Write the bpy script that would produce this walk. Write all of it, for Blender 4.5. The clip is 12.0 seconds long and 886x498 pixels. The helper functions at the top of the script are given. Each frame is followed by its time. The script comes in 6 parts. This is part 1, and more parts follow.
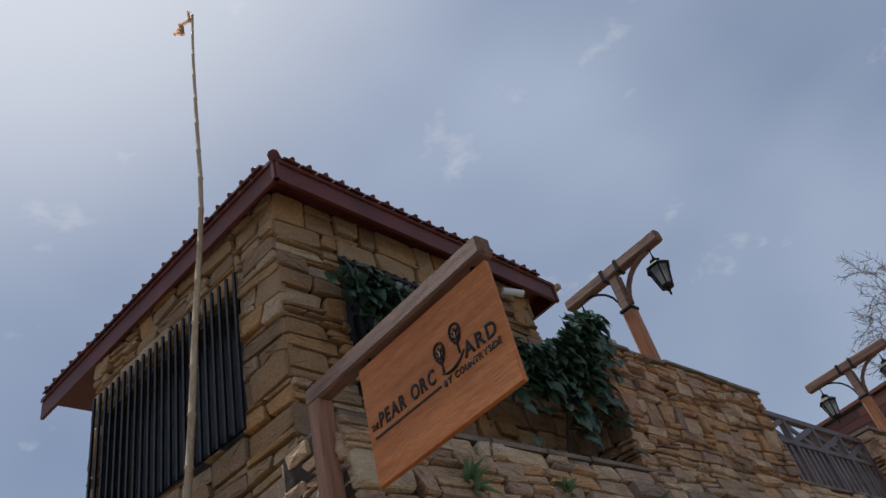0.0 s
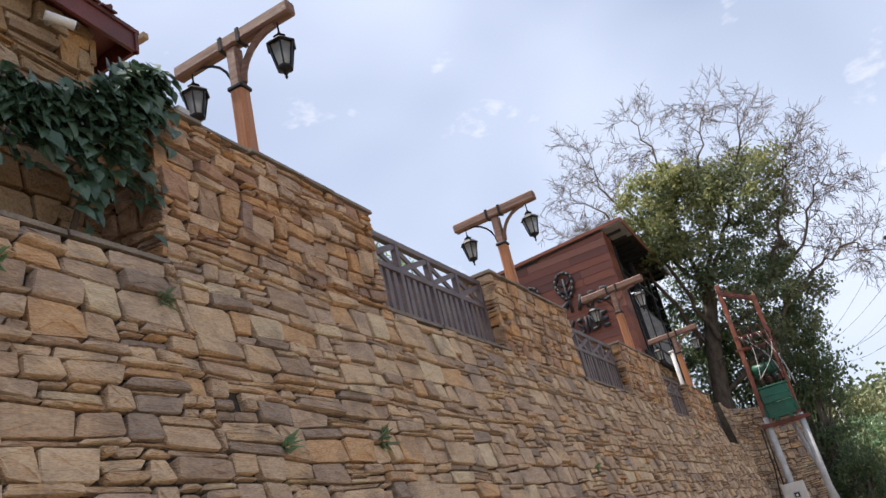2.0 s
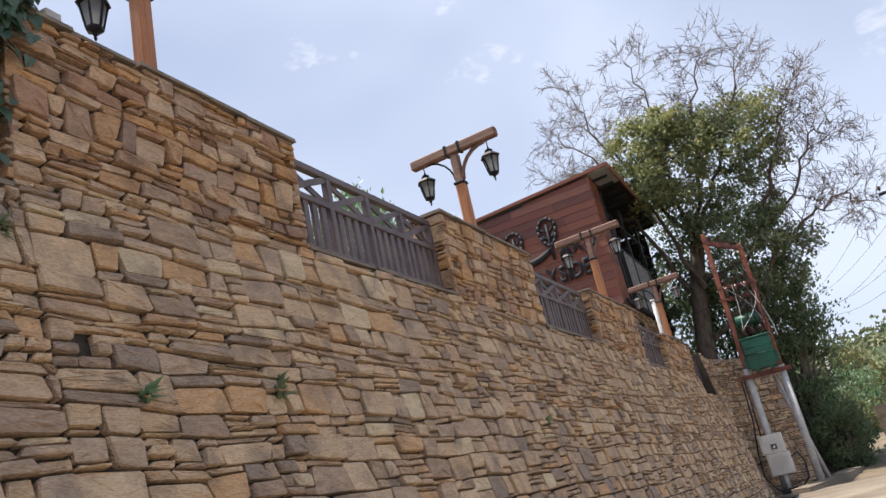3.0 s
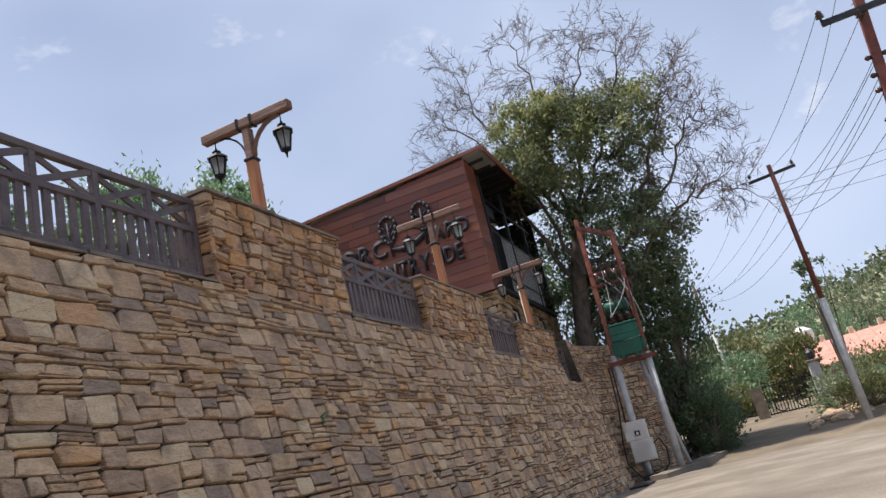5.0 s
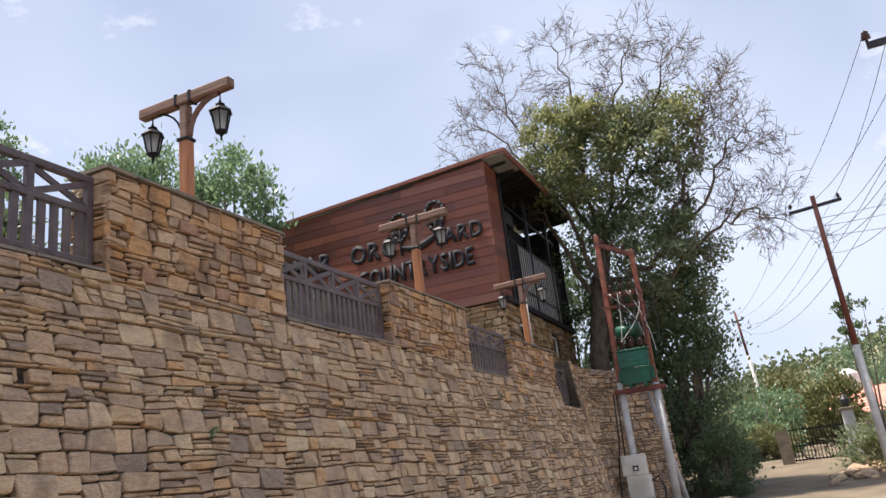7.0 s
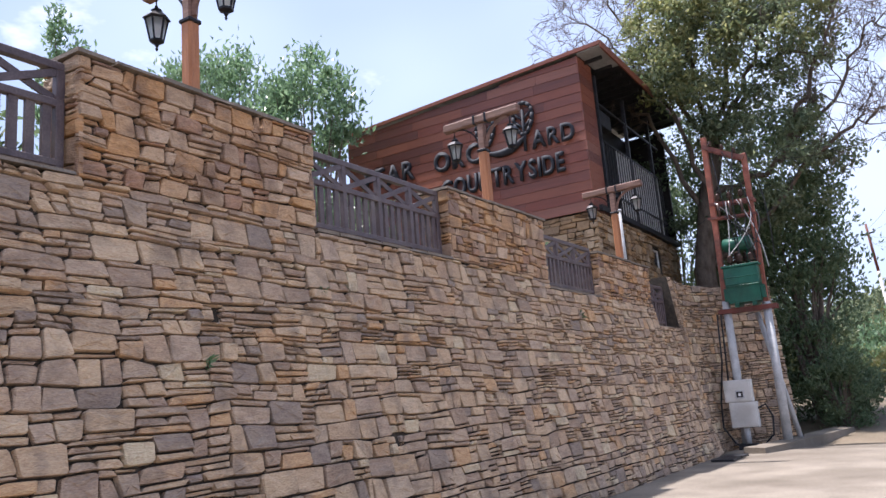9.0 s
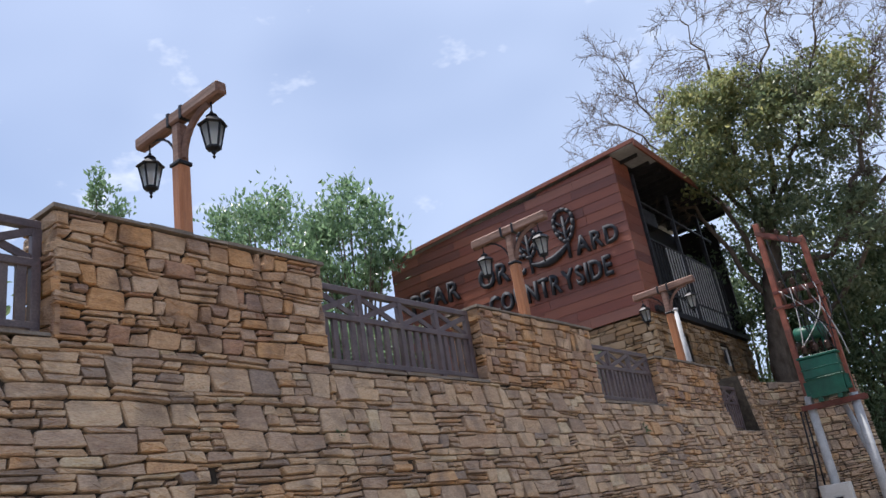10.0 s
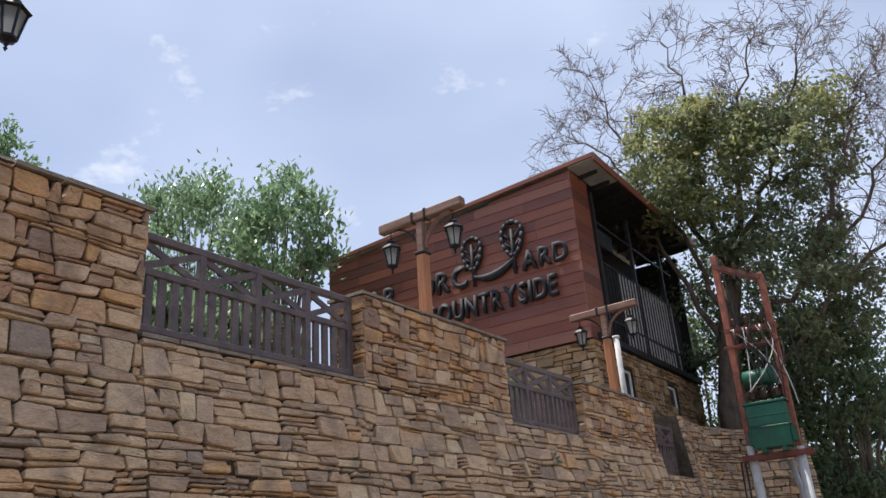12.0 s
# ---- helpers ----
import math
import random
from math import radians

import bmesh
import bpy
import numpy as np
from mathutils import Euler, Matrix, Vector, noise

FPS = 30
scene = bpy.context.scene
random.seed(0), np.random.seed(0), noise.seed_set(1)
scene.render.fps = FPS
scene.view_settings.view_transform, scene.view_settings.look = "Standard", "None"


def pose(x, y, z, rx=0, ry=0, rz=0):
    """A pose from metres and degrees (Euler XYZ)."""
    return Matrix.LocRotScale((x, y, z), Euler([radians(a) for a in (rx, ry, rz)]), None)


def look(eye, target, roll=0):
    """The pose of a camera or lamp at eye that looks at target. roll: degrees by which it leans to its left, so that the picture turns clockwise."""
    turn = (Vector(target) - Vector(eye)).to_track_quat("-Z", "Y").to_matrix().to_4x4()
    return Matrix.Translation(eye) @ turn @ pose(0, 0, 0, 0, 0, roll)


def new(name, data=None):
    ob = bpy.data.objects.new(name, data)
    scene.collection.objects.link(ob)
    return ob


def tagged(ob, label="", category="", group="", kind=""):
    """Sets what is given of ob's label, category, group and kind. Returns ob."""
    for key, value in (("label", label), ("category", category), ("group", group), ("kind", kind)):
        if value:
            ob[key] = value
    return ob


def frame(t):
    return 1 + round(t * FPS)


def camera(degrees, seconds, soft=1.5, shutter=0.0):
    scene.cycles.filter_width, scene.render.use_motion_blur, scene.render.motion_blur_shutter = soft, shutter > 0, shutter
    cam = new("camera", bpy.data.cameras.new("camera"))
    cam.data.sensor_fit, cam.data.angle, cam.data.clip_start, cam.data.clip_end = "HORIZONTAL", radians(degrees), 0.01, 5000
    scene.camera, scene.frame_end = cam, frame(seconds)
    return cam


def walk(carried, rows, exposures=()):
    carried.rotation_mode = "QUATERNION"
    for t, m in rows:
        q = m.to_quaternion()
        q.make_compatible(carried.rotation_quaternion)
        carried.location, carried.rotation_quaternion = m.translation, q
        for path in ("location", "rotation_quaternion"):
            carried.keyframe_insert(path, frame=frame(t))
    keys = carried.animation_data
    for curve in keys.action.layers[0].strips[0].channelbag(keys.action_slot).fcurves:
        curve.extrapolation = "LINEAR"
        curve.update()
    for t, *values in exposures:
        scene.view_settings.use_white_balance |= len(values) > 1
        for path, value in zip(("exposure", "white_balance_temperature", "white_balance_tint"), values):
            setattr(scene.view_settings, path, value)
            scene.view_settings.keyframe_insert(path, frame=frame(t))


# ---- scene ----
cam = camera(58.4, 12.0)
PATH = [
    (0, (-0.041, 0.291, 1.619), (-1.009, 1.502, 2.883), -16.4),
    (0.5, (0.009, 0.728, 1.611), (-0.923, 2.151, 2.663), -17.2),
    (1, (0.117, 1.176, 1.646), (-0.707, 2.772, 2.525), -18.4),
    (1.5, (0.101, 1.696, 1.624), (-0.627, 3.366, 2.449), -13.5),
    (2, (0.251, 2.158, 1.63), (-0.445, 3.866, 2.402), -13.9),
    (2.5, (0.403, 2.567, 1.635), (-0.345, 4.304, 2.285), -15.9),
    (3, (0.535, 2.998, 1.647), (-0.208, 4.738, 2.296), -12.5),
    (3.2, (0.634, 3.131, 1.65), (-0.118, 4.876, 2.276), -12.9),
    (5, (1.772, 4.346, 1.517), (1.18, 6.168, 2.089), -13.5),
    (5.5, (2.018, 4.694, 1.533), (1.469, 6.514, 2.154), -11.7),
    (6, (2.257, 5.058, 1.578), (1.746, 6.859, 2.281), -10.0),
    (6.5, (2.536, 5.381, 1.679), (1.84, 7.153, 2.291), -8.2),
    (7, (2.674, 5.73, 1.724), (1.954, 7.5, 2.315), -6.8),
    (7.5, (2.661, 6.107, 1.807), (1.844, 7.846, 2.364), -4.9),
    (9.3, (2.655, 7.599, 2.006), (1.606, 9.252, 2.412), -6.0),
    (9.5, (2.681, 7.77, 2.018), (1.636, 9.391, 2.547), -8.1),
    (10, (2.702, 8.13, 2.151), (1.637, 9.671, 2.853), -9.5),
    (10.5, (2.641, 8.565, 2.113), (1.601, 10.1, 2.864), -10.2),
    (11, (2.705, 9.02, 2.116), (1.674, 10.551, 2.886), -10.0),
    (11.5, (2.623, 9.503, 2.115), (1.608, 11.04, 2.894), -4.9),
    (12, (2.594, 9.997, 2.079), (1.588, 11.552, 2.835), -4.2),
]
EXPOSURES = [(0.0, -0.35, 6300, 10), (0.5, 0.5, 6850, 14), (1.0, 0.74, 6900, 13), (1.5, 0.74, 6900, 13), (2.0, 0.72, 6850, 13), (2.5, 0.80, 6850, 13), (3.0, 0.70, 6800, 13), (5.0, 0.40, 6450, 13), (5.5, 0.36, 6450, 13),
             (6.0, 0.42, 6550, 13), (6.5, 0.66, 6850, 14), (7.5, 0.74, 6800, 14), (9.5, 1.0, 5900, 19), (10.0, 0.56, 6150, 13), (10.5, 0.46, 6150, 13), (11.0, 0.5, 6250, 13), (11.5, 0.53, 6400, 13), (12.0, 0.56, 6500, 13)]
walk(cam, [(t, look(eye, target, roll)) for t, eye, target, roll in PATH], EXPOSURES)

# ---- sky and sun: high sun above the wall, thin bright haze with a few clouds ----
SUN_WAY = Vector((-0.32, -0.06, 0.94)).normalized()
world = bpy.data.worlds.new("sky")
scene.world = world
world.use_nodes = True
wn, wl = world.node_tree.nodes, world.node_tree.links
wn.clear()
w_out = wn.new("ShaderNodeOutputWorld")
w_bg = wn.new("ShaderNodeBackground")
w_sky = wn.new("ShaderNodeTexSky")
w_sky.sky_type, w_sky.sun_disc = "NISHITA", False
w_sky.sun_elevation = math.asin(SUN_WAY.z)
w_sky.sun_rotation = math.atan2(SUN_WAY.x, SUN_WAY.y) % (2 * math.pi)
w_sky.air_density, w_sky.dust_density, w_sky.ozone_density = 1.0, 1.3, 2.0
w_co = wn.new("ShaderNodeTexCoord")
w_map = wn.new("ShaderNodeMapping")
w_map.inputs["Scale"].default_value = (1.0, 1.0, 1.9)
w_no = wn.new("ShaderNodeTexNoise")
w_no.inputs["Scale"].default_value, w_no.inputs["Detail"].default_value = 1.5, 3.0
w_no.inputs["Roughness"].default_value, w_no.inputs["Distortion"].default_value = 0.45, 0.2
w_ramp = wn.new("ShaderNodeValToRGB")
w_ramp.color_ramp.elements[0].position, w_ramp.color_ramp.elements[0].color = 0.32, (0.22, 0.22, 0.22, 1)
w_ramp.color_ramp.elements[1].position, w_ramp.color_ramp.elements[1].color = 0.7, (0.9, 0.9, 0.9, 1)
w_mix = wn.new("ShaderNodeMix")
w_mix.data_type = "RGBA"
w_mix.inputs["B"].default_value = (5.75, 6.65, 8.4, 1)
w_puff = wn.new("ShaderNodeTexNoise")
w_puff.inputs["Scale"].default_value, w_puff.inputs["Detail"].default_value, w_puff.inputs["Roughness"].default_value = 7.0, 5.0, 0.6
w_cut = wn.new("ShaderNodeValToRGB")
w_cut.color_ramp.elements[0].position, w_cut.color_ramp.elements[0].color = 0.62, (0, 0, 0, 1)
w_cut.color_ramp.elements[1].position, w_cut.color_ramp.elements[1].color = 0.76, (0.7, 0.7, 0.7, 1)
w_white = wn.new("ShaderNodeMix")
w_white.data_type = "RGBA"
w_white.inputs["B"].default_value = (8.2, 8.5, 9.0, 1)
wl.new(w_co.outputs["Generated"], w_map.inputs["Vector"])
wl.new(w_map.outputs[0], w_no.inputs["Vector"])
wl.new(w_map.outputs[0], w_puff.inputs["Vector"])
wl.new(w_no.outputs[0], w_ramp.inputs[0])
wl.new(w_puff.outputs[0], w_cut.inputs[0])
wl.new(w_ramp.outputs[0], w_mix.inputs["Factor"])
wl.new(w_cut.outputs[0], w_white.inputs["Factor"])
wl.new(w_mix.outputs["Result"], w_white.inputs["A"])
wl.new(w_sky.outputs[0], w_mix.inputs["A"])
w_dot = wn.new("ShaderNodeVectorMath")
w_dot.operation = "DOT_PRODUCT"
w_dot.inputs[1].default_value = SUN_WAY
w_near = wn.new("ShaderNodeValToRGB")
w_near.color_ramp.interpolation = "EASE"
w_near.color_ramp.elements[0].position, w_near.color_ramp.elements[0].color = 0.80, (0, 0, 0, 1)
w_near.color_ramp.elements[1].position, w_near.color_ramp.elements[1].color = 1.0, (0.75, 0.75, 0.75, 1)
w_glare = wn.new("ShaderNodeMix")
w_glare.data_type = "RGBA"
w_glare.inputs["B"].default_value = (11.5, 11.8, 12.3, 1)
wl.new(w_co.outputs["Generated"], w_dot.inputs[0])
wl.new(w_dot.outputs["Value"], w_near.inputs[0])
wl.new(w_near.outputs[0], w_glare.inputs["Factor"])
wl.new(w_white.outputs["Result"], w_glare.inputs["A"])
wl.new(w_glare.outputs["Result"], w_bg.inputs[0])
w_bg.inputs[1].default_value = 0.09
wl.new(w_bg.outputs[0], w_out.inputs[0])

sun_data = bpy.data.lights.new("sun", "SUN")
sun_data.energy, sun_data.angle, sun_data.color = 5.0, radians(1.5), (1.0, 0.94, 0.86)
sun = new("sun", sun_data)
sun.matrix_world = look((0, 0, 30), Vector((0, 0, 30)) - SUN_WAY)

# ---- materials ----
def node_mat(name):
    m = bpy.data.materials.new(name)
    m.use_nodes = True
    nt = m.node_tree
    return m, nt, nt.nodes["Principled BSDF"]


def surface(name, dark, light, scale=6.0, rough=0.8, bump=0.15, stretch=(1, 1, 1), metal=0.0, stain=None, fine=60.0,
            pieces=None, spread=0.5, spec=0.35):
    """Two scales of noise between two colours, a fine bump; pieces: a list of colours, one for each separate piece."""
    m, nt, bsdf = node_mat(name)
    n, l = nt.nodes, nt.links
    co, mp = n.new("ShaderNodeTexCoord"), n.new("ShaderNodeMapping")
    mp.inputs["Scale"].default_value = stretch
    geo = n.new("ShaderNodeNewGeometry")
    l.new(geo.outputs["Position"], mp.inputs["Vector"])
    big, small = n.new("ShaderNodeTexNoise"), n.new("ShaderNodeTexNoise")
    big.inputs["Scale"].default_value, big.inputs["Detail"].default_value = scale, 5.0
    small.inputs["Scale"].default_value, small.inputs["Detail"].default_value = fine, 4.0
    l.new(mp.outputs[0], big.inputs["Vector"])
    l.new(mp.outputs[0], small.inputs["Vector"])
    ramp = n.new("ShaderNodeValToRGB")
    ramp.color_ramp.elements[0].position, ramp.color_ramp.elements[0].color = 0.3, (*dark, 1)
    ramp.color_ramp.elements[1].position, ramp.color_ramp.elements[1].color = 0.7, (*light, 1)
    l.new(big.outputs[0], ramp.inputs[0])
    colour = ramp.outputs[0]
    if pieces:
        info, add, frac, pr = n.new("ShaderNodeObjectInfo"), n.new("ShaderNodeMath"), n.new("ShaderNodeMath"), n.new("ShaderNodeValToRGB")
        add.operation, frac.operation = "ADD", "FRACT"
        l.new(info.outputs["Random"], add.inputs[0])
        l.new(geo.outputs["Random Per Island"], add.inputs[1])
        l.new(add.outputs[0], frac.inputs[0])
        l.new(frac.outputs[0], pr.inputs[0])
        pr.color_ramp.interpolation = "CONSTANT"
        while len(pr.color_ramp.elements) < len(pieces):
            pr.color_ramp.elements.new(0.5)
        for k, c in enumerate(pieces):
            pr.color_ramp.elements[k].position, pr.color_ramp.elements[k].color = k / len(pieces), (*c, 1)
        mx = n.new("ShaderNodeMix")
        mx.data_type = "RGBA"
        mx.inputs["Factor"].default_value = spread
        l.new(colour, mx.inputs["A"])
        l.new(pr.outputs[0], mx.inputs["B"])
        colour = mx.outputs["Result"]
    if stain:
        st, sr, mx2 = n.new("ShaderNodeTexNoise"), n.new("ShaderNodeValToRGB"), n.new("ShaderNodeMix")
        st.inputs["Scale"].default_value, st.inputs["Detail"].default_value = scale * 0.35, 7.0
        l.new(geo.outputs["Position"], st.inputs["Vector"])
        sr.color_ramp.elements[0].position, sr.color_ramp.elements[0].color = 0.48, (0, 0, 0, 1)
        sr.color_ramp.elements[1].position, sr.color_ramp.elements[1].color = 0.7, (0.75, 0.75, 0.75, 1)
        l.new(st.outputs[0], sr.inputs[0])
        mx2.data_type = "RGBA"
        l.new(sr.outputs[0], mx2.inputs["Factor"])
        l.new(colour, mx2.inputs["A"])
        mx2.inputs["B"].default_value = (*stain, 1)
        colour = mx2.outputs["Result"]
    hs = n.new("ShaderNodeMix")
    hs.data_type, hs.blend_type = "RGBA", "OVERLAY"
    hs.inputs["Factor"].default_value = 0.5
    l.new(colour, hs.inputs["A"])
    l.new(small.outputs[0], hs.inputs["B"])
    l.new(hs.outputs["Result"], bsdf.inputs["Base Color"])
    bsdf.inputs["Roughness"].default_value, bsdf.inputs["Metallic"].default_value = rough, metal
    bsdf.inputs["Specular IOR Level"].default_value = spec
    if bump:
        bp = n.new("ShaderNodeBump")
        bp.inputs["Strength"].default_value, bp.inputs["Distance"].default_value = bump, 0.02
        ad = n.new("ShaderNodeMath")
        ad.operation = "ADD"
        l.new(small.outputs[0], ad.inputs[0])
        l.new(big.outputs[0], ad.inputs[1])
        l.new(ad.outputs[0], bp.inputs["Height"])
        l.new(bp.outputs[0], bsdf.inputs["Normal"])
    return m


STONES = [(0.634, 0.434, 0.274), (0.537, 0.361, 0.233), (0.452, 0.322, 0.230), (0.708, 0.508, 0.331), (0.354, 0.236, 0.173), (0.585, 0.391, 0.240), (0.489, 0.342, 0.248), (0.683, 0.478, 0.302),
          (0.245, 0.186, 0.165), (0.561, 0.403, 0.278), (0.631, 0.356, 0.170), (0.512, 0.330, 0.216), (0.709, 0.564, 0.371), (0.525, 0.372, 0.271), (0.610, 0.423, 0.267), (0.403, 0.274, 0.202)]
M_STONE = surface("dry_stone", (0.300, 0.218, 0.148), (0.709, 0.550, 0.356), 11, 0.92, 0.9, stretch=(1, 0.6, 2.2), stain=(0.268, 0.201, 0.151), pieces=STONES, spread=0.66, fine=55)
M_STONE_PIER = surface("ochre_dry_stone", (0.282, 0.188, 0.120), (0.717, 0.498, 0.320), 11, 0.92, 0.9, stretch=(1, 0.6, 2.2), stain=(0.206, 0.133, 0.096),
                       pieces=[(0.585, 0.376, 0.220), (0.498, 0.310, 0.185), (0.413, 0.277, 0.193), (0.652, 0.453, 0.286), (0.594, 0.311, 0.123), (0.389, 0.211, 0.138), (0.544, 0.387, 0.261), (0.627, 0.355, 0.157), (0.261, 0.172, 0.146), (0.696, 0.508, 0.351), (0.519, 0.300, 0.153), (0.468, 0.332, 0.248)], spread=0.68, fine=55)
M_STONE_WARM = surface("dressed_stone", (0.272, 0.174, 0.093), (0.437, 0.296, 0.167), 7, 0.88, 0.6, stain=(0.182, 0.118, 0.070),
                       pieces=[(0.416, 0.250, 0.117), (0.346, 0.230, 0.136), (0.455, 0.314, 0.181), (0.299, 0.179, 0.089), (0.392, 0.281, 0.178), (0.470, 0.264, 0.106), (0.246, 0.173, 0.118), (0.476, 0.365, 0.253), (0.430, 0.332, 0.238), (0.522, 0.402, 0.274)], spread=0.65)
M_HILLSOIL = surface("hillside", (0.20, 0.20, 0.13), (0.30, 0.28, 0.19), 0.05, 0.95, 0.0, fine=0.4)
M_JOINT = surface("earth_joint", (0.03, 0.024, 0.018), (0.075, 0.06, 0.045), 12, 0.95, 0.4)
M_COPING = surface("slate_coping", (0.14, 0.115, 0.09), (0.26, 0.21, 0.16), 5, 0.85, 0.4)
M_GROUND = surface("dry_earth_road", (0.125, 0.098, 0.066), (0.215, 0.172, 0.12), 0.9, 0.95, 0.5, stain=(0.10, 0.085, 0.055), fine=30)
M_CONCRETE = surface("road_concrete", (0.15, 0.127, 0.098), (0.26, 0.224, 0.178), 1.1, 0.9, 0.5, stain=(0.115, 0.094, 0.07), fine=34)
M_TIMBER = surface("weathered_timber", (0.22, 0.105, 0.06), (0.36, 0.19, 0.12), 5, 0.6, 0.3, stretch=(6, 6, 0.6))
M_BEAM = surface("weathered_beam", (0.13, 0.07, 0.052), (0.26, 0.15, 0.11), 5, 0.7, 0.35, stretch=(0.7, 6, 6))
M_POST = surface("varnished_post", (0.30, 0.115, 0.045), (0.44, 0.19, 0.085), 4, 0.5, 0.2, stretch=(7, 7, 0.5))
M_IRON = surface("black_iron", (0.012, 0.012, 0.014), (0.03, 0.03, 0.033), 8, 0.45, 0.1, metal=0.6)
M_RAIL = surface("brown_railing_paint", (0.075, 0.055, 0.058), (0.125, 0.095, 0.098), 7, 0.42, 0.12, stain=(0.16, 0.13, 0.115))
M_SIGN = surface("sign_board_wood", (0.44, 0.135, 0.03), (0.60, 0.215, 0.06), 2.5, 0.55, 0.12, stretch=(0.8, 3, 7), fine=25)
M_INK = surface("black_paint_and_shade", (0.015, 0.012, 0.012), (0.03, 0.026, 0.026), 10, 0.6, 0.0)
M_ROOF = surface("red_roof_tile", (0.085, 0.026, 0.022), (0.16, 0.045, 0.036), 5, 0.6, 0.2, stain=(0.10, 0.05, 0.045))
M_FASCIA = surface("maroon_fascia", (0.085, 0.022, 0.019), (0.15, 0.038, 0.031), 3, 0.5, 0.12)
M_SOFFIT = surface("pale_soffit", (0.34, 0.24, 0.15), (0.46, 0.34, 0.22), 4, 0.7, 0.1)
M_BARK = surface("grey_bark", (0.085, 0.065, 0.05), (0.19, 0.155, 0.125), 7, 0.9, 0.6, stretch=(1, 1, 0.4))
M_BAMBOO = surface("dry_bamboo", (0.36, 0.27, 0.17), (0.54, 0.43, 0.28), 5, 0.5, 0.1, stretch=(1, 1, 0.3))
M_CLAD = surface("red_cedar_cladding", (0.11, 0.036, 0.024), (0.25, 0.082, 0.046), 3, 0.42, 0.2, stretch=(0.45, 5, 9),
                 pieces=[(0.22, 0.066, 0.036), (0.14, 0.042, 0.028), (0.30, 0.105, 0.06), (0.18, 0.06, 0.042), (0.25, 0.082, 0.045), (0.11, 0.038, 0.03), (0.20, 0.052, 0.03), (0.27, 0.115, 0.078)], spread=0.62, spec=0.4)
M_LETTER = surface("dark_grey_letter", (0.016, 0.018, 0.024), (0.03, 0.033, 0.042), 8, 0.75, 0.0)
M_DARK = surface("dark_steel_and_shade", (0.02, 0.02, 0.022), (0.045, 0.045, 0.05), 6, 0.5, 0.1, metal=0.3)
M_GREYTIN = surface("grey_roof_sheet", (0.30, 0.31, 0.32), (0.46, 0.47, 0.48), 4, 0.5, 0.1, metal=0.3)
M_RUST = surface("red_oxide_pole", (0.115, 0.036, 0.027), (0.21, 0.066, 0.047), 6, 0.65, 0.15, stain=(0.13, 0.07, 0.055))
M_RUST_WARM = surface("red_oxide_channel", (0.22, 0.07, 0.045), (0.37, 0.125, 0.08), 6, 0.65, 0.15, stain=(0.15, 0.075, 0.055))
M_GREYPOLE = surface("cement_grey_pole", (0.38, 0.38, 0.38), (0.55, 0.55, 0.54), 5, 0.7, 0.15)
M_GREEN = surface("green_enamel", (0.010, 0.075, 0.048), (0.02, 0.13, 0.08), 4, 0.4, 0.08, stain=(0.03, 0.07, 0.05))
M_BOX = surface("off_white_box", (0.58, 0.56, 0.52), (0.72, 0.70, 0.66), 4, 0.5, 0.08, stain=(0.45, 0.42, 0.37))
M_WHITE = surface("white_paint", (0.70, 0.70, 0.68), (0.82, 0.82, 0.80), 5, 0.5, 0.05)
M_FLAG = surface("faded_orange_cloth", (0.50, 0.26, 0.14), (0.72, 0.48, 0.32), 9, 0.9, 0.2)
M_HOUSE = surface("cream_plaster", (0.50, 0.40, 0.28), (0.62, 0.52, 0.38), 2, 0.9, 0.2)
M_PINKROOF = surface("salmon_sheet_roof", (0.50, 0.20, 0.15), (0.64, 0.30, 0.23), 2, 0.6, 0.1)
M_PORCELAIN = surface("brown_porcelain", (0.05, 0.03, 0.025), (0.10, 0.06, 0.05), 8, 0.25, 0.0)


def leaf_mat(name, colours, rough=0.5, through_light=0.35):
    """Leaves: one of several greens for each leaf, lit from behind as well."""
    m, nt, bsdf = node_mat(name)
    n, l = nt.nodes, nt.links
    geo, ramp = n.new("ShaderNodeNewGeometry"), n.new("ShaderNodeValToRGB")
    while len(ramp.color_ramp.elements) < len(colours):
        ramp.color_ramp.elements.new(0.5)
    for k, c in enumerate(colours):
        ramp.color_ramp.elements[k].position, ramp.color_ramp.elements[k].color = k / (len(colours) - 1), (*c, 1)
    l.new(geo.outputs["Random Per Island"], ramp.inputs[0])
    tr, mx = n.new("ShaderNodeBsdfTranslucent"), n.new("ShaderNodeMixShader")
    l.new(ramp.outputs[0], bsdf.inputs["Base Color"])
    l.new(ramp.outputs[0], tr.inputs[0])
    bsdf.inputs["Roughness"].default_value = rough
    mx.inputs[0].default_value = through_light
    l.new(bsdf.outputs[0], mx.inputs[1])
    l.new(tr.outputs[0], mx.inputs[2])
    l.new(mx.outputs[0], n["Material Output"].inputs[0])
    return m


